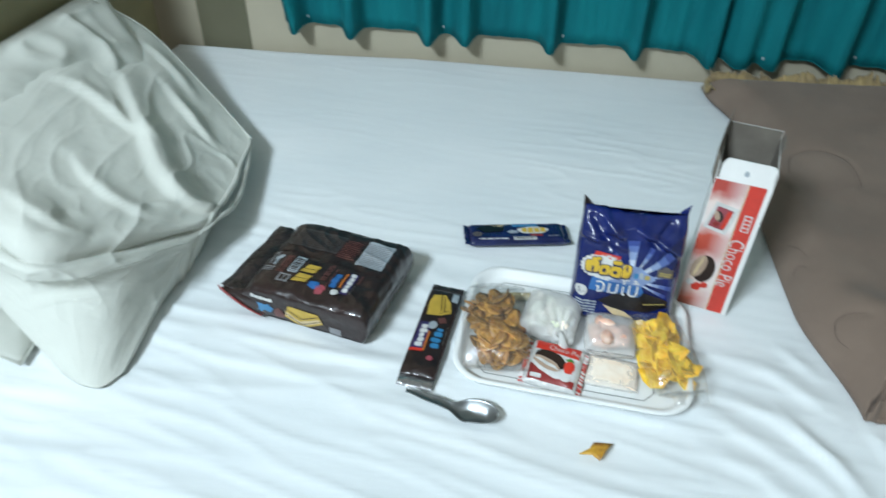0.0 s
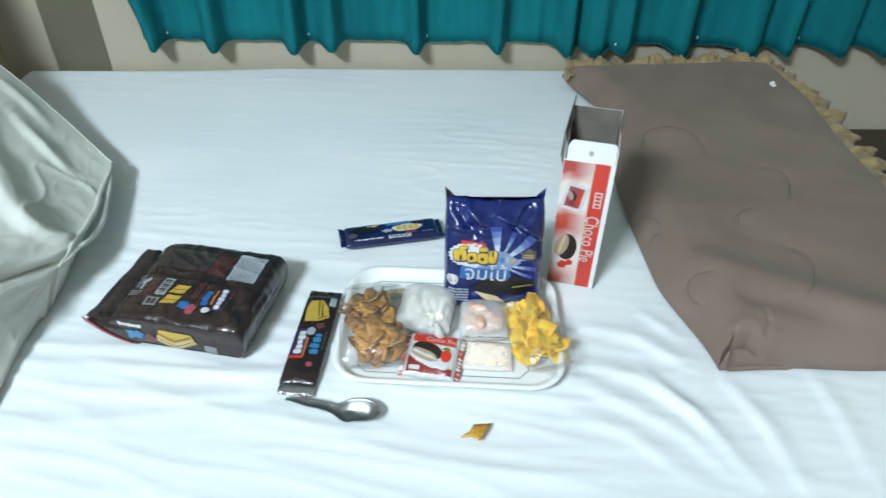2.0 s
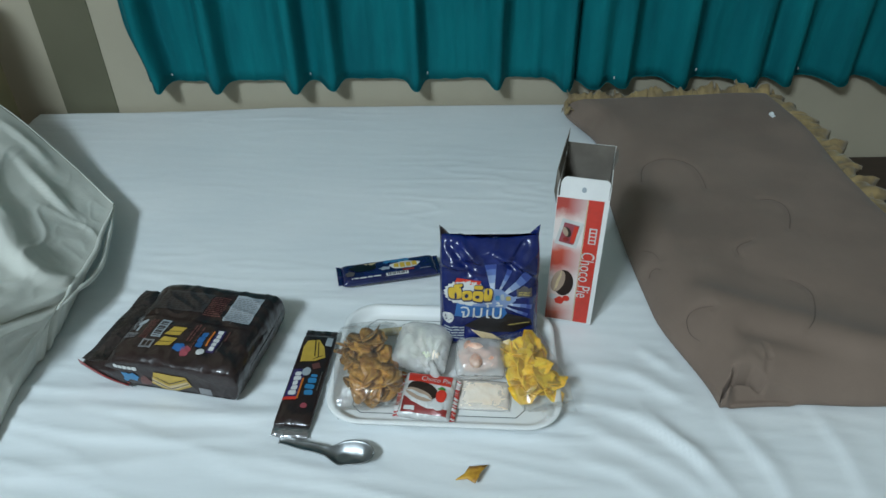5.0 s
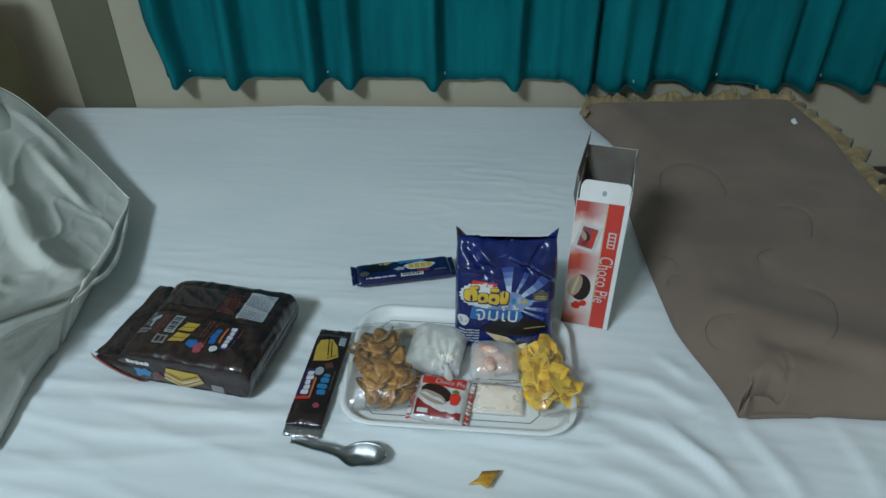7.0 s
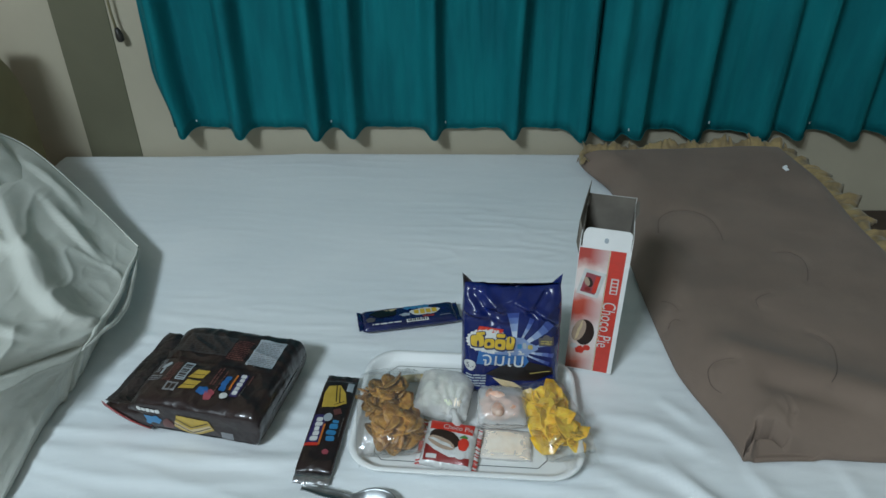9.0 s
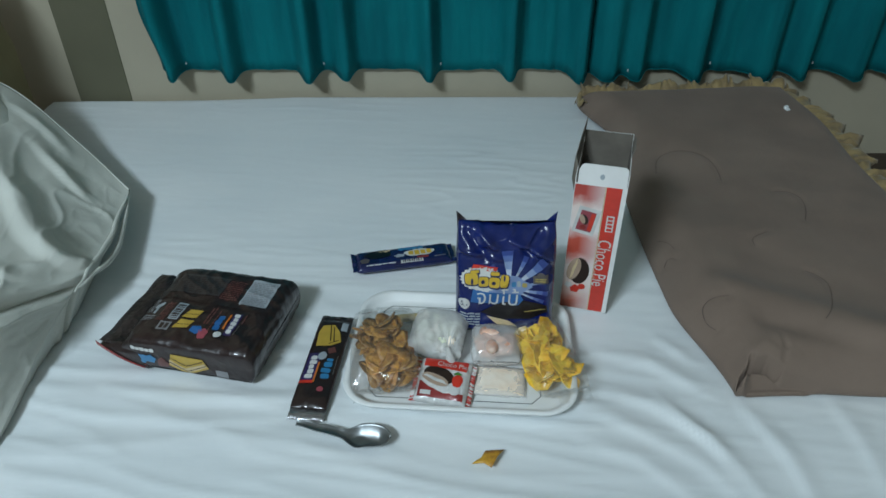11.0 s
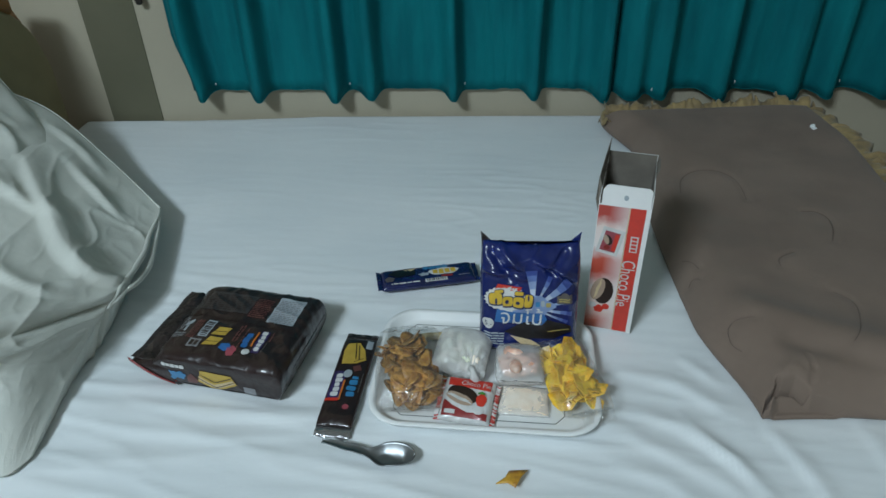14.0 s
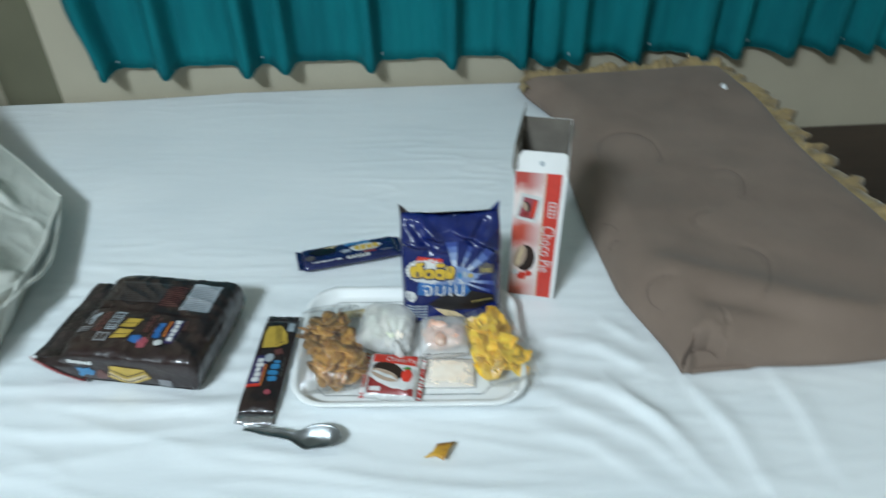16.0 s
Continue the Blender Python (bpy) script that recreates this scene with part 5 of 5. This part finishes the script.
decal("pie_picture", [oval(0.0165, 0.086, 0.0105, 0.0235, 24, turn=-12)], cf, "tan", carton, 0.0018, cell=0)
decal("pie_filling", [oval(0.0165, 0.086, 0.0024, 0.021, 16, turn=-12, wob=0.2)], cf, "cream", carton, 0.0024, cell=0)
decal("berry_picture", [oval(0.022, 0.045, 0.008, 0.008, wob=0.1), oval(0.033, 0.051, 0.006, 0.006)], cf, "red", carton, 0.0014, cell=0)
decal("berry_picture", [oval(0.011, 0.052, 0.006, 0.006, wob=0.15)], cf, "white", carton, 0.0018, cell=0)
decal("round_hole", [oval(0.040, 0.264, 0.0035, 0.0045)], lambda u, h, l: (u, 0.10 * (h - 0.25) - l, h), "silver", carton, 0.0006, cell=0)

# ---- tray ----
tray = thing("serving_tray", pose(0.1250, 0.767, BED - 0.003, 0, 0, -3.8), "shallow white plastic tray with rounded corners and a thin printed line", "tray")


def rrect(hx, hy, r, z, n=10):
    out = []
    for cx, cy, a0 in ((hx - r, hy - r, 0), (-hx + r, hy - r, 90), (-hx + r, -hy + r, 180), (hx - r, -hy + r, 270)):
        for k in range(n + 1):
            a = radians(a0 + 90 * k / n)
            out.append((cx + r * math.cos(a), cy + r * math.sin(a), z))
    return out


TS = 0.975
rings = [rrect(0.164, 0.120, 0.044, 0.0), rrect(0.172, 0.128, 0.05, 0.006), rrect(0.179, 0.135, 0.055, 0.0165), rrect(0.1805, 0.1365, 0.056, 0.0185), rrect(0.1795, 0.1355, 0.055, 0.0198),
         rrect(0.174, 0.130, 0.051, 0.0198), rrect(0.171, 0.127, 0.049, 0.0185), rrect(0.165, 0.121, 0.045, 0.0090), rrect(0.161, 0.117, 0.042, 0.0068), rrect(0.156, 0.112, 0.038, 0.0062)]
n = len(rings[0])
verts = [(p[0] * TS, p[1] * TS, p[2]) for r in rings for p in r]
faces = [(i * n + j, i * n + (j + 1) % n, (i + 1) * n + (j + 1) % n, (i + 1) * n + j) for i in range(len(rings) - 1) for j in range(n)]
faces += [tuple(range(n))[::-1], tuple((len(rings) - 1) * n + j for j in range(n))]
solid("tray_body", verts, faces, M_WHITE, tray)


def tf(u, w, lift=0.0):
    return (u, w, 0.0062 + lift)


oct_pts = [(-0.137, -0.088), (-0.124, -0.102), (0.108, -0.102), (0.122, -0.086), (0.122, 0.086), (0.108, 0.105), (-0.124, 0.105), (-0.137, 0.090)]
lines = []
for (x0, y0), (x1, y1) in zip(oct_pts, oct_pts[1:] + oct_pts[:1]):
    d = Vector((x1 - x0, y1 - y0)).normalized() * 0.0007
    lines.append([(x0 - d.y, y0 + d.x), (x0 + d.y, y0 - d.x), (x1 + d.y, y1 - d.x), (x1 - d.y, y1 + d.x)])
decal("printed_line", lines, tf, "line", tray, 0.0004, cell=0)
decal("small_print", bars(0.052, -0.079, 0.094, -0.076, 1, rng, words=6), tf, "grey", tray, 0.0004, cell=0)
decal("corner_mark", [[(0.030, 0.098), (0.048, 0.104), (0.030, 0.104)]], tf, "line", tray, 0.0005, cell=0)
TZ = BED + 0.0035

# ---- small pie packet on the tray ----
pie = thing("pie_packet", pose(0.096, 0.692, TZ, 10, 0, -11), "small red and white pie packet lying on the tray", "snack packet")
top, front, body = loaf(0.078, 0.076, 0.026, 0.014, 0.014, p=2.6, crinkle=0.0016, seed=21.0)
v, f = body(60, 70)
solid("wrapper", v, f, M_FILM_WHITE, pie)
M_TEETH = mat("red_white_film", (0.52, 0.04, 0.03), (0.72, 0.70, 0.68), rough=0.3, scale=260, mid=(0.48, 0.52), stretch=(0.05, 1, 0.05))
add_fin(pie, M_TEETH, "red and white striped seal", -0.036, -0.045, -0.037, 0.037, 0.012, 0.010, 16, 8.0)
add_fin(pie, M_TEETH, "red and white striped seal", 0.036, 0.045, -0.037, 0.037, 0.012, 0.010, 16, 9.0)
decal("red_band", [[(-0.032, 0.017), (0.033, 0.014), (0.034, 0.034), (-0.033, 0.034)]], top, "red", pie)
decal("lettering", lettering("Choco Pie", 0.010, 0.0235, 0.045, -2, 1.15), top, "white", pie, 0.0016, cell=0)
decal("red_foot", [[(-0.034, -0.034), (0.034, -0.034), (0.034, -0.024), (0.004, -0.026), (-0.020, -0.018), (-0.034, -0.008)]], top, "maroon", pie)
decal("pie_picture", [oval(-0.007, 0.002, 0.024, 0.0145, 22, turn=-16)], top, "choc", pie, 0.0014)
decal("pie_picture", [oval(-0.011, -0.006, 0.022, 0.0085, 20, turn=-18)], top, "tan", pie, 0.0020)
decal("pie_filling", [oval(-0.011, -0.006, 0.020, 0.0026, 16, turn=-18, wob=0.2)], top, "white", pie, 0.0026)
decal("berry_picture", [oval(0.022, -0.004, 0.008, 0.011, 14, wob=0.06)], top, "red", pie, 0.0016)
decal("berry_picture", [oval(0.020, -0.022, 0.008, 0.006, 14)], top, "white", pie, 0.0020)
decal("leaf_picture", [oval(0.021, 0.008, 0.006, 0.003, 8, wob=0.3)], top, "green", pie, 0.0022)
decal("weight_label", [rect(-0.030, -0.031, -0.014, -0.025)], top, "white", pie, 0.0016)


# ---- crisps and bags ----
def chip_mesh(name, r, seed, material, thick=0.0016, curl=0.35, sx=1.0, n=14, smooth=True):
    """A thin curled crisp with an uneven rim."""
    rr = random.Random(seed)
    ph, ph2 = rr.random() * 6, rr.random() * 6
    verts = []
    for side in (1, -1):
        for q in (0.0, 0.55, 1.0):
            for i in range(n if q else 1):
                a = 2 * math.pi * i / n
                R = r * q * (1 + 0.11 * math.sin(2 * a + ph) + 0.06 * math.sin(3 * a + ph2) + 0.04 * math.sin(7 * a + ph))
                x, y = sx * R * math.cos(a), R * math.sin(a)
                z = curl * (x * x - 0.5 * y * y) / r + 0.04 * math.sin(3 * a + ph2) * r * q * q
                verts.append((x, y, z + side * thick / 2 * (1 - 0.5 * (q == 1.0))))
    h = 1 + 2 * n
    faces = []
    for i in range(n):
        j = (i + 1) % n
        faces += [(0, 1 + i, 1 + j), (1 + i, 1 + n + i, 1 + n + j, 1 + j)]
        faces += [(h, h + 1 + j, h + 1 + i), (h + 1 + i, h + 1 + j, h + 1 + n + j, h + 1 + n + i)]
        faces += [(1 + n + i, h + 1 + n + i, h + 1 + n + j, 1 + n + j)]
    return mesh_of(name, verts, faces, material, smooth)


def crisp_mat(name, a, b, rough=0.34, low=0.66, high=1.12):
    m = mat(name, a, b, rough=rough, scale=75, bump=0.9, bump_scale=110, coat=0.1, subsurface=0.05, spec=0.35)
    t = m.node_tree
    p = t.nodes["Principled BSDF"]
    src = p.inputs["Base Color"].links[0].from_socket
    info, hsv, mr = t.nodes.new("ShaderNodeObjectInfo"), t.nodes.new("ShaderNodeHueSaturation"), t.nodes.new("ShaderNodeMapRange")
    mr.inputs[3].default_value, mr.inputs[4].default_value = low, high
    t.links.new(info.outputs["Random"], mr.inputs[0])
    t.links.new(mr.outputs[0], hsv.inputs["Value"])
    t.links.new(src, hsv.inputs["Color"])
    t.links.new(hsv.outputs[0], p.inputs["Base Color"])
    return m


M_BANANA = crisp_mat("caramel_crisp", (0.66, 0.34, 0.07), (0.33, 0.13, 0.025), 0.32, 0.45, 1.3)
M_JACK = crisp_mat("yellow_crisp", (0.98, 0.70, 0.06), (0.86, 0.46, 0.02), 0.5, 0.62, 1.25)
M_PRAWN = crisp_mat("pink_sweet", (0.86, 0.44, 0.30), (0.86, 0.62, 0.50))
M_POWDER = mat("pale_sugar", (0.90, 0.80, 0.68), (0.84, 0.69, 0.54), rough=0.8, scale=40, bump=0.12, bump_scale=150)
M_GREYBITS = mat("pale_grey_sweets", (0.85, 0.85, 0.72), (0.56, 0.60, 0.40), rough=0.6, scale=45, bump=0.4, bump_scale=80)
M_CLEAR = clear_film("clear_bag_film", gloss=0.10, rough=0.08, milk=0.03, bump=1.0, size=42)
M_HAZY = clear_film("hazy_bag_film", milk=0.30, gloss=0.07, rough=0.12)
M_CLOUDY = clear_film("cloudy_bag_film", milk=0.36, gloss=0.06, rough=0.12)
M_MILKY = clear_film("milky_bag_film", milk=0.50, gloss=0.10, rough=0.07, bump=1.0, size=60)


def bag_film(parent, material, L, D, H, seed, tl, tr, m=None, crinkle=0.003, p=2.4, extra=None, label=""):
    top, front, body = loaf(L, D, H, tl, tr, p=p, crinkle=crinkle, seed=seed, pinch=0.12, grain=70)
    v, f = body(48, 40)
    if extra:
        v = [extra(q) for q in v]
    return solid("bag", v, f, material, parent, label, m=m)


def heap(parent, name, meshes, n, place, seed, tilt=55):
    rr = random.Random(seed)
    for i in range(n):
        x, y, z = place(rr, i / n)
        ob = new(name, meshes[i % len(meshes)])
        ob.parent = parent
        ob.matrix_basis = pose(x, y, z, rr.uniform(-tilt, tilt), rr.uniform(-tilt, tilt), rr.uniform(0, 360))


# bag of caramel crisps
bag1 = thing("crisp_bag", pose(0.004, 0.748, TZ, 0, 0, 4), "clear bag of brown caramelised crisps lying on the tray", "snack bag", "bags on the tray")
crisps = [chip_mesh("crisp", rr_, 30 + i, M_BANANA, curl=0.14, sx=1.05, thick=0.002) for i, rr_ in enumerate((0.015, 0.018, 0.020, 0.016, 0.019, 0.014))]


def place1(r, k):
    lower = r.random() < 0.42
    cx, cy, rx, ry, h = (0.008, -0.030, 0.036, 0.026, 0.034) if lower else (-0.004, 0.030, 0.037, 0.036, 0.046)
    a, q = r.uniform(0, 6.28), math.sqrt(r.random())
    return cx + rx * q * math.cos(a), cy + ry * q * math.sin(a), 0.008 + h * (1 - 0.75 * q * q) * (0.25 + 0.75 * k)


heap(bag1, "crisp", crisps, 84, place1, 5, 42)
bag_film(bag1, M_CLEAR, 0.170, 0.104, 0.064, 31.0, 0.06, 0.05, pose(0, -0.006, 0.0, 0, 0, 90), crinkle=0.004)
add_fin(bag1, M_CLEAR, "clear end of the bag", -0.042, -0.046, -0.09, -0.05, 0.012, 0.006, 6, 31.0)

# knotted bag, cloudy
bag2 = thing("knotted_bag", pose(0.088, 0.786, TZ, 0, 0, -12), "cloudy white plastic bag twisted shut, lying on the tray", "snack bag", "bags on the tray")
KX, KY = 0.022, -0.040


def knot_pull(q):
    x, y, z = q
    d = math.hypot(x - KX, y - KY)
    a = math.atan2(y - KY, x - KX)
    k = math.exp(-(d / 0.030) ** 2)
    z2 = z * (1 - 0.35 * k) + 0.0050 * math.sin(a * 15) * math.exp(-((d - 0.018) / 0.020) ** 2)
    return (x, y, max(0.0, z2))


bag_film(bag2, M_MILKY, 0.088, 0.090, 0.050, 41.0, 0.035, 0.035, None, crinkle=0.003, p=2.6, extra=knot_pull)
sweets = []
for i, r_ in enumerate((0.009, 0.011, 0.010)):
    bm = bmesh.new()
    bmesh.ops.create_icosphere(bm, subdivisions=2, radius=r_)
    for vtx in bm.verts:
        vtx.co *= 1 + 0.25 * nz(vtx.co.x * 90, vtx.co.y * 90, i + vtx.co.z * 90)
        vtx.co.z *= 0.7
    me = bpy.data.meshes.new("sweet")
    bm.to_mesh(me)
    bm.free()
    me.materials.append(M_GREYBITS if i else M_POWDER)
    me.polygons.foreach_set("use_smooth", [True] * len(me.polygons))
    sweets.append(me)
heap(bag2, "sweet", sweets, 40, lambda r, k: (r.uniform(-0.030, 0.026), r.uniform(-0.026, 0.030), 0.010 + 0.022 * k), 6)
knot = [(KX, KY, 0.030), (KX + 0.003, KY - 0.005, 0.032), (KX + 0.006, KY - 0.010, 0.030), (KX + 0.009, KY - 0.018, 0.022), (KX + 0.013, KY - 0.026, 0.016)]
part("twist", tube_along(knot, [0.006, 0.004, 0.0045, 0.009, 0.014], 14), M_MILKY, bag2, "gathered neck of the bag", smooth=True)

# bag of pink sweets over a bag of sugar
bag3 = thing("sweet_bag", pose(0.178, 0.752, TZ, 0, 0, -3), "cloudy bag of pale pink and orange sweets lying on the tray", "snack bag", "bags on the tray")
lumps = []
for i, r_ in enumerate((0.0115, 0.0135, 0.0105)):
    bm = bmesh.new()
    bmesh.ops.create_icosphere(bm, subdivisions=2, radius=r_)
    for vtx in bm.verts:
        vtx.co *= 1 + 0.22 * nz(vtx.co.x * 70, vtx.co.y * 70, 5 + i + vtx.co.z * 70)
        vtx.co = Vector((vtx.co.x * 1.5, vtx.co.y * 0.85, vtx.co.z * 0.75))
    me = bpy.data.meshes.new("sweet")
    bm.to_mesh(me)
    bm.free()
    me.materials.append(M_PRAWN)
    me.polygons.foreach_set("use_smooth", [True] * len(me.polygons))
    lumps.append(me)
heap(bag3, "sweet", lumps, 22, lambda r, k: (r.uniform(-0.021, 0.020), r.uniform(-0.016, 0.022), 0.016 + 0.027 * k), 9, 25)
bag_film(bag3, M_HAZY, 0.074, 0.078, 0.048, 51.0, 0.026, 0.026, pose(0, 0.006, 0, 0, 0, 90), crinkle=0.002, p=3.0)
sugar = thing("sugar_bag", pose(0.180, 0.699, TZ, 4, 0, -5), "small bag of pale sugar lying on the tray", "snack bag", "bags on the tray")
top, front, body = loaf(0.080, 0.058, 0.010, 0.03, 0.03, p=2.2, crinkle=0.0012, seed=55.0)
v, f = body(36, 36)
solid("filling", [(x * 0.93, y * 0.92, z * 0.92 + 0.001) for x, y, z in v], f, M_POWDER, sugar)
solid("bag", v, f, M_CLOUDY, sugar)

# bag of yellow crisps
bag4 = thing("crisp_bag", pose(0.254, 0.732, TZ, 0, 0, 14), "clear bag of bright yellow crisps lying on the tray", "snack bag", "bags on the tray")
jack = [chip_mesh("crisp", rr_, 60 + i, M_JACK, curl=0.20, sx=1.25, thick=0.0022, n=8, smooth=False) for i, rr_ in enumerate((0.014, 0.017, 0.015, 0.018, 0.013))]


def place4(r, k):
    y = r.uniform(-0.046, 0.044)
    w = 0.024 + 0.006 * math.cos(y * 30)
    x = r.uniform(-w, w) * 0.9
    return x, y, 0.009 + 0.034 * (1 - (x / 0.036) ** 2) * (0.25 + 0.75 * k)


heap(bag4, "crisp", jack, 80, place4, 15, 46)
bag_film(bag4, M_CLEAR, 0.152, 0.080, 0.062, 61.0, 0.045, 0.05, pose(0, -0.004, 0, 0, 0, 90), crinkle=0.005)
# loose ends of the film
vv, ff = sheet_grid(lambda a, b: (-0.038 + 0.055 * a - 0.020 * b, 0.058 + 0.030 * b, 0.022 + 0.020 * b * (1 - a) + 0.006 * math.sin(a * 8 + 2 * b) + 0.004 * nz(a * 6, b * 6, 2.0)), 16, 10)
solid("film_end", vv, ff, M_CLEAR, bag4, "loose clear film end")
vv, ff = sheet_grid(lambda a, b: (-0.010 + 0.052 * a, -0.066 - 0.022 * b, 0.018 - 0.008 * b + 0.005 * math.sin(a * 9) + 0.004 * nz(a * 6, b * 6, 4.0)), 16, 10)
solid("film_end", vv, ff, M_CLEAR, bag4, "loose clear film end")

# pale wafer roll tucked behind the bags
roll = thing("wafer_roll", pose(0.052, 0.842, TZ, 0, 0, 6), "pale yellow wafer stick lying on the tray behind the bags", "wafer")
part("stick", tube_along([(-0.045 + 0.018 * i, 0.001 * math.sin(i), 0.0075) for i in range(6)], [0.0060, 0.0068, 0.0070, 0.0068, 0.0066, 0.0058], 12), mat("pale_wafer", (0.60, 0.47, 0.24), (0.50, 0.38, 0.18), rough=0.6, scale=60, bump=0.3), roll, smooth=True)

# ---- spoon ----
spoon = thing("soup_spoon", pose(-0.111, 0.608, BED - 0.003, 0, 0, -4), "short stainless steel soup spoon lying on the sheet", "spoon")
SL = 0.133


def spoon_point(a, b):
    s = a * SL
    w = 2 * b - 1
    k = s / SL
    if k < 0.47:
        hw = 0.0042 + 0.0032 * sstep(0.0, 0.4, k)
    else:
        t = (k - 0.47) / 0.53
        hw = 0.0074 + (0.0205 - 0.0074) * sstep(0.0, 0.42, t)
        hw *= math.sqrt(max(0.0, 1 - max(0.0, (t - 0.45) / 0.55) ** 2.4))
    depth = 0.0020 + 0.0135 * sstep(0.42, 0.72, k) * sstep(1.0, 0.86, k)
    rim = 0.0165 - 0.006 * sstep(0.25, 0.55, k) * (1 - sstep(0.55, 0.8, k)) + 0.010 * sstep(0.30, 0.0, k) - 0.001 * sstep(0.85, 1.0, k)
    y = hw * w - 0.006 * sstep(0.3, 0.7, k)
    z = rim - depth * (1 - w * w)
    return (s, y, max(0.001, z))


v, f = sheet_grid(spoon_point, 60, 20)
o = solid("spoon_body", v, f, M_STEEL, spoon)
o.modifiers.new("thickness", "SOLIDIFY").thickness = 0.0014

# ---- fallen crisp ----
crumb = thing("fallen_crisp", pose(0.157, 0.563, BED - 0.004, 0, 0, 0), "broken golden brown crisp lying on the sheet", "crisp")
bm = bmesh.new()
outl = [(-0.023, -0.005), (-0.010, 0.003), (-0.004, 0.014), (0.005, 0.011), (0.022, 0.016), (0.012, 0.000), (0.003, -0.015), (-0.007, -0.006)]
ctr_t, ctr_b = bm.verts.new((0, 0.001, 0.0075)), bm.verts.new((0, 0.001, 0.0045))
up_, dn_ = [], []
for i, (x, y) in enumerate(outl):
    z = 0.004 + 0.005 * math.sin(x * 110 + 0.6) + 0.002 * math.cos(y * 190)
    up_.append(bm.verts.new((x, y, z + 0.002)))
    dn_.append(bm.verts.new((x, y, max(0.0, z))))
for i in range(len(outl)):
    j = (i + 1) % len(outl)
    bm.faces.new((ctr_t, up_[i], up_[j]))
    bm.faces.new((ctr_b, dn_[j], dn_[i]))
    bm.faces.new((up_[i], dn_[i], dn_[j], up_[j]))
bmesh.ops.subdivide_edges(bm, edges=bm.edges[:], cuts=1, use_grid_fill=True, smooth=0.4)
part("piece", bm, mat("golden_crisp", (0.62, 0.34, 0.03), (0.30, 0.12, 0.02), rough=0.45, scale=70, bump=0.4), crumb, smooth=True)

# ---- cord by the curtain ----
cord = thing("hanging_cord", pose(-0.79, 1.835, 0.815), "thin olive curtain cord with a dark knob at its end", "cord")
part("string", tube_along([(0.010, 0, 1.24), (0.006, 0, 0.6), (-0.006, 0, 0.14), (-0.004, 0, 0.06), (0.0, 0, 0.02)], 0.0035, 8), mat("olive_cord", (0.20, 0.17, 0.09), rough=0.8), cord, smooth=True)
part("knob", tube_along([(0.0, 0, 0.026), (0.002, 0, 0.018), (0.004, 0, 0.004), (0.006, 0, -0.008), (0.007, 0, -0.012)], [0.005, 0.008, 0.0105, 0.0095, 0.003], 14), mat("dark_knob", (0.03, 0.026, 0.022), rough=0.4), cord, smooth=True)

# ---- white tag on the quilt ----
px, py, pz = on_quilt(0.943, 1.537, 0.001)
tag = thing("cloth_tag", pose(px, py, pz, 12, -8, 20), "tiny white tag stuck on the quilt", "tag")
part("tag_body", box_bm(-0.005, 0.005, -0.007, 0.007, 0, 0.003, 0.001), M_SHEET, tag)
part("tag_fold", box_bm(-0.004, 0.006, 0.001, 0.008, 0.0032, 0.006, 0.001), M_SHEET, tag)

# marks that belong to a printed plate, and hems that belong to a cloth, sit one level deeper
UNDER = {"barcode": "barcode_panel", "price_figures": "price_disc", "banner_marks": "red_banner", "badge_marks": "gold_badge", "banner_word": "cyan_banner",
         "logo_shape": "logo_plate", "wafer_lines": "wafer_picture", "brand_shape": "brand_frame", "pie_filling": "pie_picture", "lettering": "red_band",
         "logo_notch": "yellow_logo", "pictogram": "pictogram_panel", "hem": "cloth", "thread_tuft": "cloth", "seam": "pillow_case"}
for ob in list(scene.objects):
    if ob.parent is None and ob.type == "EMPTY":
        kids = {}
        for c in ob.children:
            kids.setdefault(c.name.split(".")[0], c)
        for c in list(ob.children):
            home = kids.get(UNDER.get(c.name.split(".")[0], ""))
            if home and home is not c:
                c.parent = home
